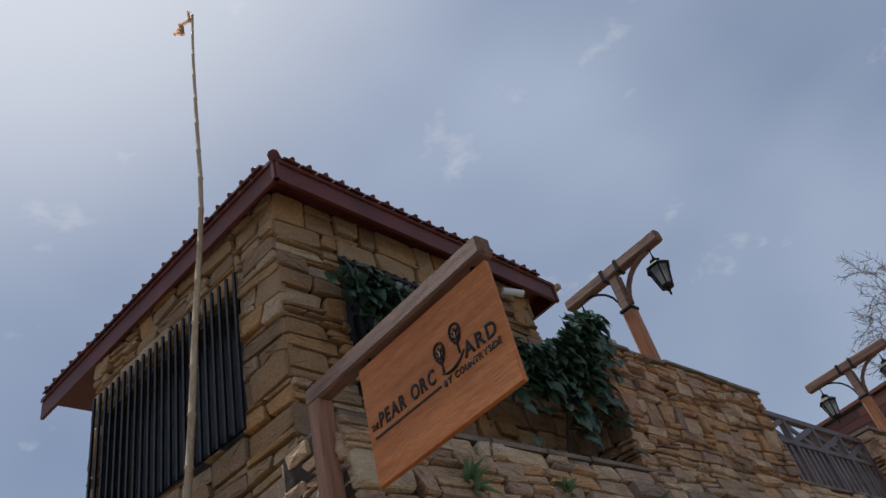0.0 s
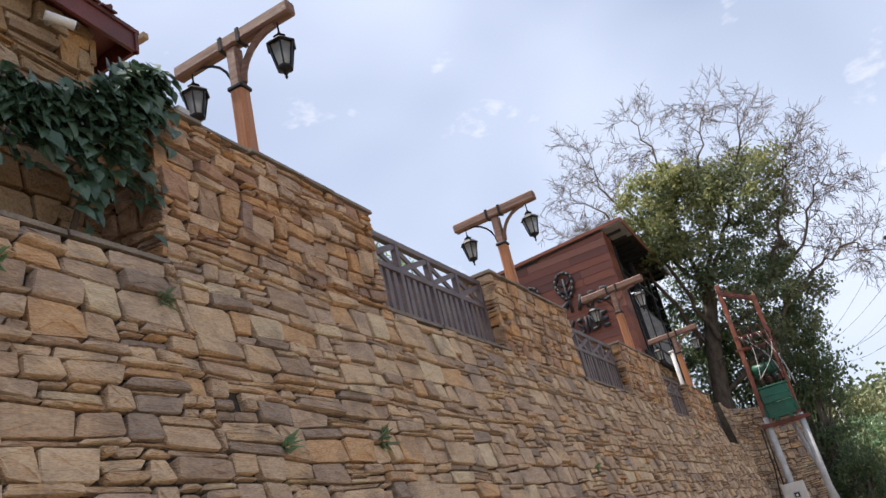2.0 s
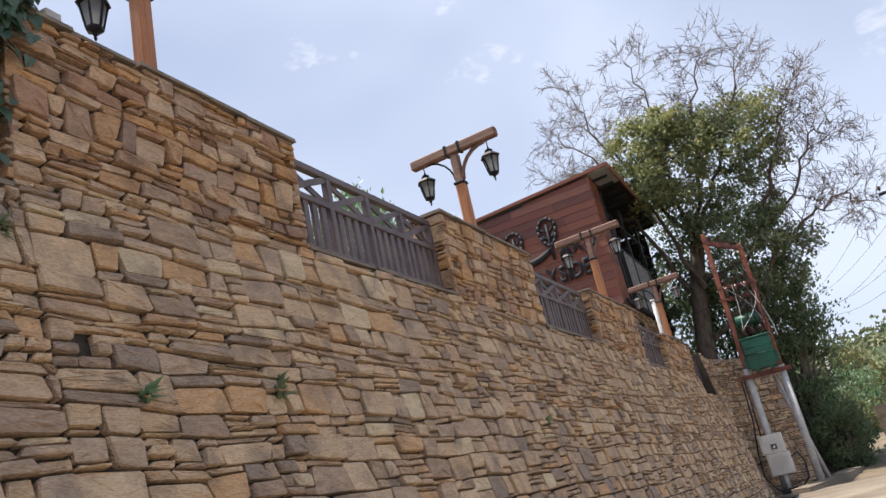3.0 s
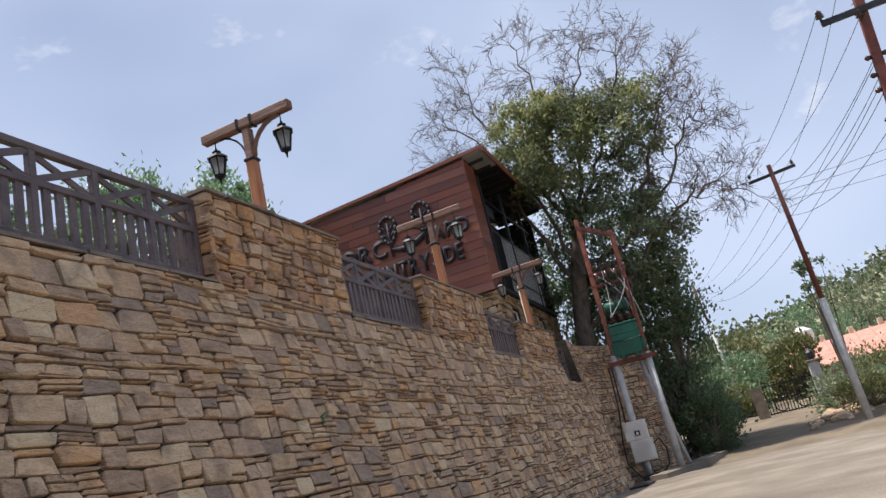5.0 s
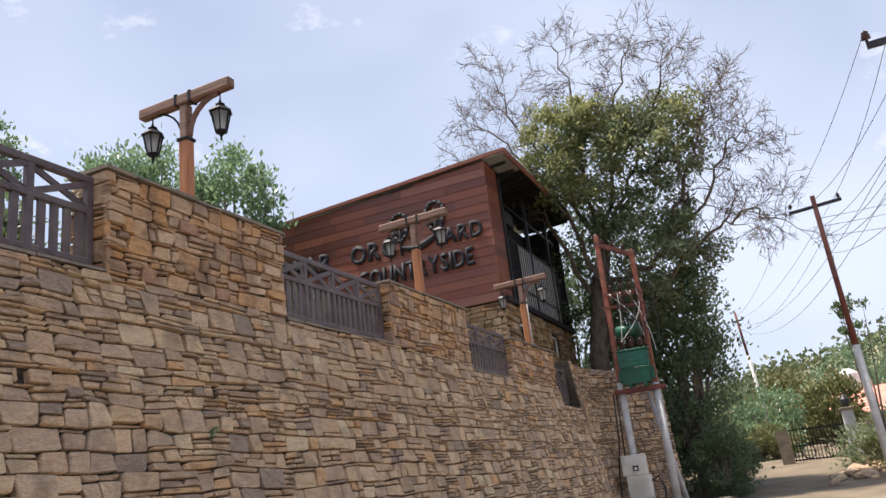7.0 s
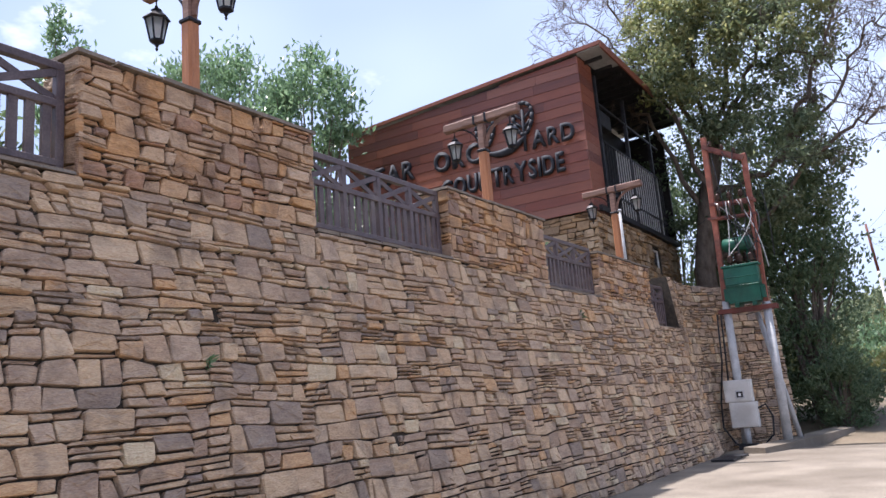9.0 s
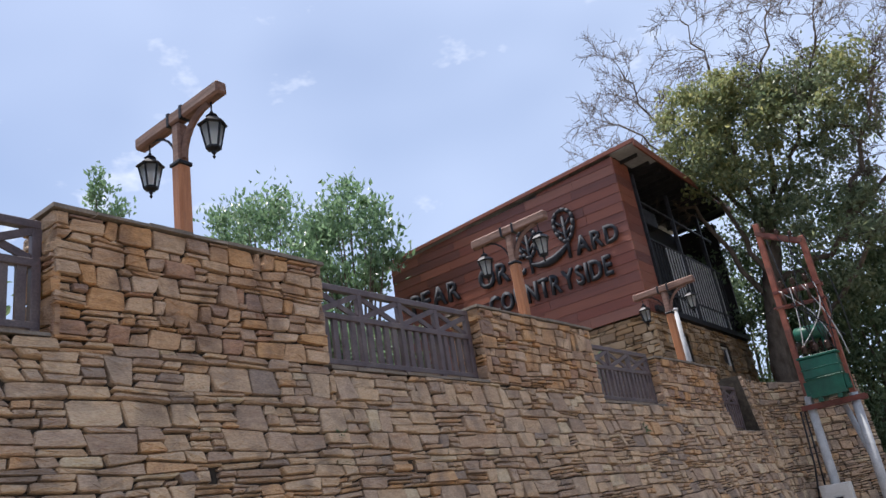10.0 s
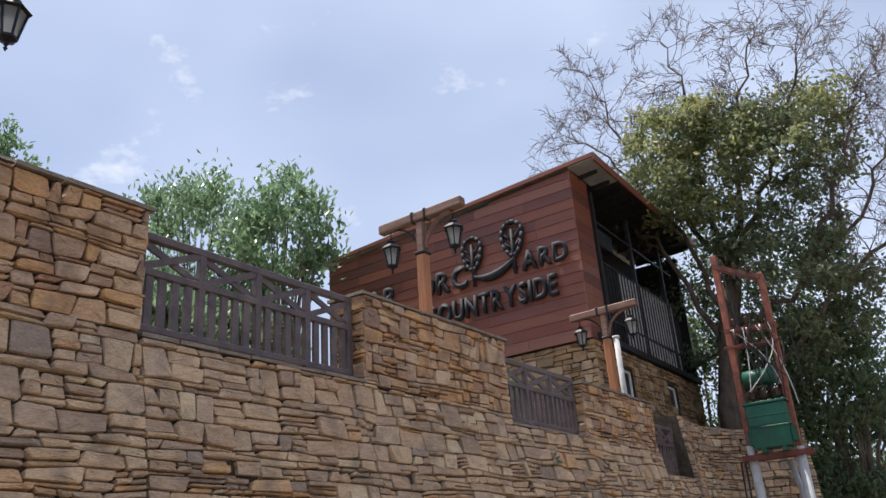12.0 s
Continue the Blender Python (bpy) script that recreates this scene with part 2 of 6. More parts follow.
M_VINE = leaf_mat("vine_leaf", [(0.035, 0.075, 0.045), (0.06, 0.115, 0.07), (0.09, 0.15, 0.09), (0.045, 0.095, 0.065)], 0.38, 0.2)
M_OAK = leaf_mat("olive_leaf", [(0.13, 0.18, 0.095), (0.20, 0.25, 0.14), (0.27, 0.30, 0.16), (0.16, 0.21, 0.13)], 0.36, 0.5)
M_YELLOW = leaf_mat("yellowing_leaf", [(0.20, 0.25, 0.11), (0.29, 0.32, 0.14), (0.38, 0.37, 0.16), (0.18, 0.23, 0.12)], 0.4, 0.5)
M_SHRUB = leaf_mat("dark_shrub_leaf", [(0.09, 0.14, 0.07), (0.145, 0.205, 0.105), (0.20, 0.25, 0.13), (0.10, 0.16, 0.085)], 0.38, 0.45)
M_FRESH = leaf_mat("fresh_green_leaf", [(0.12, 0.20, 0.10), (0.18, 0.29, 0.15), (0.25, 0.36, 0.21), (0.14, 0.24, 0.13)], 0.38, 0.45)
M_SCRUB = leaf_mat("dusty_scrub_leaf", [(0.09, 0.12, 0.035), (0.15, 0.16, 0.05), (0.20, 0.19, 0.08), (0.11, 0.13, 0.05)], 0.6, 0.3)
M_HILL = leaf_mat("hill_wood_leaf", [(0.09, 0.12, 0.06), (0.13, 0.16, 0.08), (0.17, 0.19, 0.10), (0.11, 0.14, 0.08)], 0.8, 0.2)


def glass_mat(name, tint, rough):
    m, nt, bsdf = node_mat(name)
    bsdf.inputs["Base Color"].default_value = (*tint, 1)
    bsdf.inputs["Roughness"].default_value = rough
    bsdf.inputs["Transmission Weight"].default_value = 0.85
    return m


M_LAMPGLASS = glass_mat("frosted_lamp_glass", (0.85, 0.84, 0.78), 0.35)

# ---- building tools ----
def wx(y):
    """Where the wall's upright upper face runs."""
    return -2.98 + 0.03 * (y - 5.6)


BATTER = 0.21


def ground_z(y):
    if y < 11:
        return 0.1 + 0.45 * max(0.0, (y - 2) / 9)
    return 0.55 + 0.068 * max(0.0, min(y, 40) - 28) + 0.03 * max(0.0, min(y, 80) - 40)


def mesh_of(bm, name, material):
    me = bpy.data.meshes.new(name)
    bm.normal_update()
    bm.to_mesh(me)
    bm.free()
    for mt in (material if isinstance(material, (list, tuple)) else [material]):
        me.materials.append(mt)
    return me


def thing(name, label, category, group="", at=(0, 0, 0), kind=""):
    ob = new(name)
    ob.empty_display_size = 0.1
    ob.location = at
    return tagged(ob, label, category, group, kind)


def part(name, bm, material, parent, label=""):
    """A bmesh in world places becomes one mesh under parent."""
    ob = new(name, mesh_of(bm, name, material))
    if parent:
        ob.parent = parent
        ob.matrix_parent_inverse = world_of(parent).inverted()
    if label:
        ob["label"] = label
    return ob


def world_of(ob):
    m = ob.matrix_basis.copy()
    while ob.parent:
        m = ob.parent.matrix_basis @ ob.matrix_parent_inverse @ m
        ob = ob.parent
    return m


def solid(name, bm, material, label, category, kind=""):
    return tagged(new(name, mesh_of(bm, name, material)), label, category, kind=kind)


def hexa(bm, pts):
    """A block from four bottom and four top corners."""
    v = [bm.verts.new(p) for p in pts]
    for f in ((3, 2, 1, 0), (4, 5, 6, 7), (0, 1, 5, 4), (1, 2, 6, 5), (2, 3, 7, 6), (3, 0, 4, 7)):
        bm.faces.new([v[k] for k in f])
    return v


def block(bm, x0, x1, y0, y1, z0, z1, bevel=0.0):
    start = len(bm.verts)
    v = hexa(bm, [(x0, y0, z0), (x1, y0, z0), (x1, y1, z0), (x0, y1, z0), (x0, y0, z1), (x1, y0, z1), (x1, y1, z1), (x0, y1, z1)])
    if bevel:
        edges = {e for w in v for e in w.link_edges}
        bmesh.ops.bevel(bm, geom=list(edges), offset=bevel, segments=1, affect="EDGES", profile=0.5)
    return bm


def slab(pts_a, pts_b, bevel=0.0):
    """A block between two quads."""
    bm = bmesh.new()
    v = hexa(bm, list(pts_a) + list(pts_b))
    if bevel:
        bmesh.ops.bevel(bm, geom=list(bm.edges), offset=bevel, segments=1, affect="EDGES", profile=0.5)
    return bm


def bar(bm, a, b, w, h, up=(0, 0, 1), bevel=0.0):
    """A square bar from a to b, w wide and h high."""
    a, b = Vector(a), Vector(b)
    d = (b - a).normalized()
    side = d.cross(Vector(up))
    side = side.normalized() if side.length > 1e-4 else Vector((1, 0, 0))
    top = side.cross(d).normalized()
    pts = [p + side * s * w / 2 + top * t * h / 2 for p in (a, b) for s, t in ((-1, -1), (1, -1), (1, 1), (-1, 1))]
    v = hexa(bm, pts)
    if bevel:
        bmesh.ops.bevel(bm, geom=list({e for q in v for e in q.link_edges}), offset=bevel, segments=1, affect="EDGES", profile=0.5)
    return bm


def tube(bm, pts, radii, sides=8, cap=True):
    """A round tube along points, with a radius for each."""
    pts = [Vector(p) for p in pts]
    rings = []
    side = None
    for k, p in enumerate(pts):
        d = (pts[min(k + 1, len(pts) - 1)] - pts[max(k - 1, 0)]).normalized()
        if side is None:
            side = d.cross(Vector((0.31, 0.87, 0.12)))
            if side.length < 0.1:
                side = d.cross(Vector((1, 0, 0)))
        side = (side - d * side.dot(d)).normalized()
        other = d.cross(side)
        r = radii[k] if isinstance(radii, (list, tuple)) else radii
        rings.append([bm.verts.new(p + (side * math.cos(2 * math.pi * j / sides) + other * math.sin(2 * math.pi * j / sides)) * r) for j in range(sides)])
    for a, b in zip(rings, rings[1:]):
        for j in range(sides):
            f = bm.faces.new((a[j], a[(j + 1) % sides], b[(j + 1) % sides], b[j]))
            f.smooth = sides > 5
    if cap and sides > 2:
        bm.faces.new(rings[0][::-1])
        bm.faces.new(rings[-1])
    return bm


def lathe(bm, at, profile, sides=6, turn=0.0):
    """Rings of (radius, height) round an upright axis."""
    at = Vector(at)
    rings = [[bm.verts.new(at + Vector((r * math.cos(turn + 2 * math.pi * j / sides), r * math.sin(turn + 2 * math.pi * j / sides), z))) for j in range(sides)] for r, z in profile]
    for a, b in zip(rings, rings[1:]):
        for j in range(sides):
            bm.faces.new((a[j], a[(j + 1) % sides], b[(j + 1) % sides], b[j]))
    bm.faces.new(rings[0][::-1])
    bm.faces.new(rings[-1])
    return bm


def fresh():
    return bmesh.new()

# ---- ground ----
def build_ground():
    bm = fresh()
    xs = [-900, -300, -100, -40, -20, -10, -6, -4, -3, -2, -1, 0, 1, 2, 3, 4, 5, 6, 8, 11, 15, 25, 60, 200, 900]
    ys = [-900, -200, -60, -20, -8] + [k * 1.0 for k in range(-4, 60)] + [64, 70, 80, 100, 130, 180, 300, 900]
    grid = []
    for y in ys:
        row = []
        for x in xs:
            z = ground_z(y) + 0.025 * noise.noise(Vector((x * 0.9, y * 0.9, 0))) if abs(x) < 30 and -8 < y < 80 else ground_z(min(y, 80))
            if x > 4.5 and y > 22:
                z += min(0.5, (x - 4.5) * 0.12)
            row.append(bm.verts.new((x, y, z)))
        grid.append(row)
    for a, b in zip(grid, grid[1:]):
        for k in range(len(xs) - 1):
            bm.faces.new((a[k], a[k + 1], b[k + 1], b[k])).smooth = True
    solid("ground", bm, M_GROUND, "dusty pale earth road and verge", "ground", "structure")
    bm = fresh()
    rows = []
    for y in range(-6, 28):
        z = ground_z(y) + 0.035
        rows.append([bm.verts.new((x, y, z + (0 if 0 < k < 3 else -0.07))) for k, x in enumerate((-1.75, -1.7, 4.2, 4.25))])
    for a, b in zip(rows, rows[1:]):
        for k in range(3):
            bm.faces.new((a[k], a[k + 1], b[k + 1], b[k]))
    solid("road", bm, M_CONCRETE, "worn pale concrete lane dusted with earth", "road", "structure")


build_ground()


# ---- retaining wall, its raised piers and the terrace behind ----
PIERS = [(5.62, 8.25, 4.02, 5.03), (10.98, 13.72, 4.02, 5.07), (16.42, 19.35, 3.98, 4.98), (21.62, 24.45, 3.86, 4.72)]
PANELS = [(8.25, 10.98, 4.04), (13.72, 16.42, 4.0), (19.35, 21.62, 3.86), (24.45, 25.75, 3.46)]
THICK = 0.48


def wall_top(y):
    if y < 2.72:
        return 3.02
    if y < 5.62:
        return 3.80
    if y < 13.72:
        return 4.02
    if y < 19.35:
        return 3.98
    if y < 24.45:
        return 3.84
    return 3.44


def face_x(y, z):
    return wx(y) + BATTER * max(0.0, 4.0 - z)


def core(bm, y0, y1, z0, z1, back=0.05, thick=THICK):
    """The dark core behind the facing stones."""
    a, b = face_x(y0, z0) - back, face_x(y1, z0) - back
    c, d = face_x(y0, z1) - back, face_x(y1, z1) - back
    t0, t1 = wx(y0) - thick, wx(y1) - thick
    hexa(bm, [(a, y0, z0), (b, y1, z0), (t1, y1, z0), (t0, y0, z0), (c, y0, z1), (d, y1, z1), (t1, y1, z1), (t0, y0, z1)])


def build_wall_core():
    bm = fresh()
    for y0, y1 in ((-7, 2.72), (2.72, 5.62), (5.62, 8.25), (8.25, 10.98), (10.98, 13.72), (13.72, 16.42), (16.42, 19.35), (19.35, 21.62), (21.62, 24.45), (24.45, 25.75)):
        core(bm, y0, y1, ground_z(y0) - 0.4, wall_top((y0 + y1) / 2) - 0.015)
    return solid("wall_retaining", bm, M_JOINT, "battered dry-stone retaining wall of tan rubble", "stone wall", "structure")


WALL = build_wall_core()
PIER_OBS = []
for k, (y0, y1, z0, z1) in enumerate(PIERS):
    bm = fresh()
    core(bm, y0 + 0.045, y1 - 0.045, z0 - 0.012, z1 - 0.02, thick=THICK - 0.03)
    PIER_OBS.append(solid("wall_pier_%d" % (k + 1), bm, M_JOINT, "raised tan stone pier wall between two railings", "stone wall", "structure"))


def build_copings():
    """Thin slates lying along the tops."""
    runs = [(2.75, 5.6, 3.80, 0.0)] + [(y0 - 0.03, y1 + 0.04, z1, 0.0) for y0, y1, _, z1 in PIERS] + [(y0 + 0.01, y1 - 0.02, wall_top((y0 + y1) / 2), 0.0) for y0, y1, _ in PANELS]
    for y0, y1, z, _ in runs:
        holder = thing("coping", "thin dark slate coping along the stone wall top", "coping", at=(wx(y0), y0, z), kind="structure")
        y = y0
        while y < y1 - 0.02:
            n = min(y1, y + random.uniform(0.35, 0.7))
            if y1 - n < 0.2:
                n = y1
            out = random.uniform(0.015, 0.045)
            h = random.uniform(0.03, 0.045)
            bm = slab([(wx(y) + out, y + 0.004, z + 0.004), (wx(n) + out + random.uniform(-0.01, 0.01), n - 0.004, z + 0.004), (wx(n) - THICK - 0.02, n - 0.004, z + 0.004), (wx(y) - THICK - 0.02, y + 0.004, z + 0.004)],
                      [(wx(y) + out - 0.006, y + 0.006, z + h), (wx(n) + out - 0.008, n - 0.006, z + h), (wx(n) - THICK - 0.02, n - 0.006, z + h), (wx(y) - THICK - 0.02, y + 0.006, z + h)])
            part("slate", bm, M_COPING, holder)
            y = n


build_copings()


def build_terrace():
    bm = fresh()
    block(bm, -16, wx(6) - THICK - 0.002, 5.7, 25.2, 3.2, 3.94)
    block(bm, -16, wx(0) - THICK - 0.04, -7, 5.7, 2.2, 3.0)
    solid("ground_terrace", bm, M_GROUND, "earth terrace behind the stone wall", "terrace", "structure")


build_terrace()


# ---- small stone house with a tiled roof ----
HC = Vector((-3.49, 2.80, 0))
HU = Vector((-0.994, -0.11, 0))
HN = Vector((0.11, -0.994, 0))
H_LONG, H_DEEP, H_TOP = 2.42, 2.8, 5.98


HOUSE_WIN = (0.46, 2.28, 4.28, 5.34)
ROAD_WIN = (0.55, 1.6, 4.4, 5.45)


def house_pt(u, v, z, out=0.0):
    """u along the end wall, v along the road face; out: outwards from the road face."""
    return HC + HU * u + Vector((out, v, z))


def build_house():
    house = thing("house", "small tan stone house with dark red tiled roof and barred windows", "house", at=(-4.6, 4.0, 3.0))
    lo, hi = 2.95, H_TOP
    # end wall with its window opening, as four blocks
    def end_block(u0, u1, z0, z1, name="wall"):
        n = HN
        a, b = HC + HU * u0 - n * 0.05, HC + HU * u1 - n * 0.05
        c, d = a - n * 0.2, b - n * 0.2
        up0, up1 = Vector((0, 0, z0)), Vector((0, 0, z1))
        return part(name, slab([a + up0, b + up0, d + up0, c + up0], [a + up1, b + up1, d + up1, c + up1]), M_JOINT, house)
    W0, W1, WZ0, WZ1 = HOUSE_WIN
    walls = [end_block(0.05, W0, lo, hi), end_block(W1, H_LONG, lo, hi), end_block(W0 + 0.002, W1 - 0.002, lo, WZ0), end_block(W0 + 0.002, W1 - 0.002, WZ1, hi)]
    def road_block(v0, v1, z0, z1):
        bm = fresh()
        block(bm, HC.x - 0.25, HC.x - 0.05, HC.y + v0, HC.y + v1, z0, z1)
        return part("wall", bm, M_JOINT, house)
    V0, V1, VZ0, VZ1 = ROAD_WIN
    walls += [road_block(0.28, V0, lo, hi), road_block(V1, H_DEEP, lo, hi), road_block(V0 + 0.002, V1 - 0.002, lo, VZ0), road_block(V0 + 0.002, V1 - 0.002, VZ1, hi)]
    bm = fresh()
    block(bm, -5.8, HC.x - 0.05, HC.y + H_DEEP - 0.2, HC.y + H_DEEP, lo, hi)
    walls.append(part("wall", bm, M_JOINT, house))
    bm = fresh()
    block(bm, -5.8, -5.6, HC.y - 0.04, HC.y + H_DEEP - 0.202, lo, hi)
    walls.append(part("wall", bm, M_JOINT, house))
    # windows: dark panes with a frame and upright bars
    n = HN
    win = part("window", slab([HC + HU * W0 - n * 0.2 + Vector((0, 0, WZ0)), HC + HU * W1 - n * 0.2 + Vector((0, 0, WZ0)), HC + HU * W1 - n * 0.212 + Vector((0, 0, WZ0)), HC + HU * W0 - n * 0.212 + Vector((0, 0, WZ0))],
                                 [HC + HU * W0 - n * 0.2 + Vector((0, 0, WZ1)), HC + HU * W1 - n * 0.2 + Vector((0, 0, WZ1)), HC + HU * W1 - n * 0.212 + Vector((0, 0, WZ1)), HC + HU * W0 - n * 0.212 + Vector((0, 0, WZ1))]), M_DARK, house, "dark unlit window behind iron bars")
    k = 0
    u = W0 - 0.04
    while u < W1 + 0.06:
        b0 = HC + HU * u + n * 0.05
        bm = fresh()
        bar(bm, b0 + Vector((0, 0, WZ0 - 0.1)), b0 + Vector((0, 0, WZ1 + 0.12)), 0.024, 0.018, up=n)
        part("bar", bm, M_IRON, win)
        u += 0.09
    bm = fresh()
    bar(bm, HC + HU * (W0 - 0.08) + n * 0.02 + Vector((0, 0, WZ0 - 0.06)), HC + HU * (W1 + 0.08) + n * 0.02 + Vector((0, 0, WZ0 - 0.06)), 0.02, 0.03)
    part("crossbar", bm, M_IRON, win)
    bm = fresh()
    block(bm, HC.x - 0.2, HC.x - 0.19, HC.y + V0, HC.y + V1, VZ0, VZ1)
    win = part("window", bm, M_DARK, house, "dark unlit window behind iron bars and leaves")
    v = V0 + 0.02
    while v < V1:
        bm = fresh()
        bar(bm, (HC.x + 0.05, HC.y + v, VZ0 - 0.08), (HC.x + 0.05, HC.y + v, VZ1 + 0.06), 0.03, 0.02, up=(1, 0, 0))
        part("bar", bm, M_IRON, win)
        v += 0.1
    for z in (VZ0 - 0.03, VZ1):
        bm = fresh()
        bar(bm, (HC.x + 0.07, HC.y + V0 - 0.06, z), (HC.x + 0.07, HC.y + V1 + 0.06, z), 0.012, 0.03)
        part("crossbar", bm, M_IRON, win)
    # roof: two slopes meeting at the corner nearest the road, tiles in rows, fascia boards under
    A = Vector((-3.23, 2.68, 0))
    B = Vector((-6.84, 2.41, 0))
    D = Vector((-3.33, 5.93, 0))
    C = Vector((B.x, D.y, 0))
    Z, ZR = 6.06, 6.74
    ridge0, ridge1 = Vector((-4.5, 4.1, ZR)), Vector((-4.95, 4.15, ZR))
    bm = fresh()
    q = [bm.verts.new(p + Vector((0, 0, Z))) for p in (A, D, C, B)]
    q2 = [bm.verts.new(p + Vector((0, 0, Z - 0.035))) for p in (A, D, C, B)]
    r0, r1 = bm.verts.new(ridge0), bm.verts.new(ridge1)
    for f in ((q[0], q[1], r0), (q[1], q[2], r1, r0), (q[2], q[3], r1), (q[3], q[0], r0, r1), (q2[3], q2[2], q2[1], q2[0])):
        bm.faces.new(f)
    for k in range(4):
        bm.faces.new((q2[k], q2[(k + 1) % 4], q[(k + 1) % 4], q[k]))
    roof = part("roof", bm, M_ROOF, house, "dark red tiled roof")
    for n_side, (P, Q) in enumerate(((A, D), (B, A), (D, C))):
        inner = (ridge0 + ridge1) / 2
        d = (Q - P).normalized()
        side = Vector((-d.y, d.x, 0))
        if side.dot(Vector((inner.x, inner.y, 0)) - P) > 0:
            side = -side
        bm = fresh()
        bar(bm, P - side * 0.03 + Vector((0, 0, Z - 0.125)), Q - side * 0.03 + Vector((0, 0, Z - 0.125)), 0.03, 0.17)
        part("fascia", bm, M_FASCIA, house, "dark maroon fascia board")
        steps = int((Q - P).length / 0.155)
        for k in range(1, steps) if n_side < 2 else ():
            e = P + d * (k * 0.155) + side * 0.03 + Vector((0, 0, Z + 0.022))
            slope = (Vector((inner.x, inner.y, ZR)) - (P + Q) / 2 - Vector((0, 0, Z)))
            slope = (slope - d * slope.dot(d)).normalized()
            bm = fresh()
            tube(bm, [e, e + slope * 0.36], [0.021, 0.018], 6)
            part("tile", bm, M_ROOF, roof)
            bm = fresh()
            e2 = e - Vector((0, 0, 0.022)) - side * 0.006
            hexa(bm, [e2 - d * 0.07, e2 + d * 0.07, e2 + d * 0.07 + slope * 0.4, e2 - d * 0.07 + slope * 0.4] + [p + Vector((0, 0, 0.018)) for p in (e2 - d * 0.07, e2 + d * 0.07, e2 + d * 0.07 + slope * 0.4, e2 - d * 0.07 + slope * 0.4)])
            part("tile", bm, M_ROOF, roof)
    bm = fresh()
    tube(bm, [A + Vector((0.0, 0.0, Z + 0.015)), A.lerp(Vector((ridge0.x, ridge0.y, 0)), 0.5) + Vector((0, 0, (Z + ZR) / 2 + 0.02)), ridge0 + Vector((0, 0, 0.02))], [0.045, 0.05, 0.05], 8)
    part("ridge_tile", bm, M_ROOF, roof)
    bm = fresh()
    ring_out = [A, D, C, B]
    hexa(bm, [p.lerp(Vector((inner.x, inner.y, 0)), 0.03) + Vector((0, 0, Z - 0.065)) for p in ring_out] + [p.lerp(Vector((inner.x, inner.y, 0)), 0.03) + Vector((0, 0, Z - 0.045)) for p in ring_out])
    part("soffit", bm, M_FASCIA, house, "maroon boarded soffit")
    bm = fresh()
    bar(bm, D + Vector((0.02, 0.05, Z - 0.02)), D + Vector((-0.75, 0.05, Z - 0.02)), 0.05, 0.05)
    part("roof_trim", bm, M_SOFFIT, house, "pale cut end of the roof board")
    return house, walls


HOUSE, HOUSE_WALLS = build_house()


# ---- timber-clad building on a stone ground floor ----
CF, CR, CL, CB = 25.9, -3.97, -11.6, 33.4
CZ = 6.65


def cabin_top(x):
    return 10.78 + 0.055 * (x - CR)


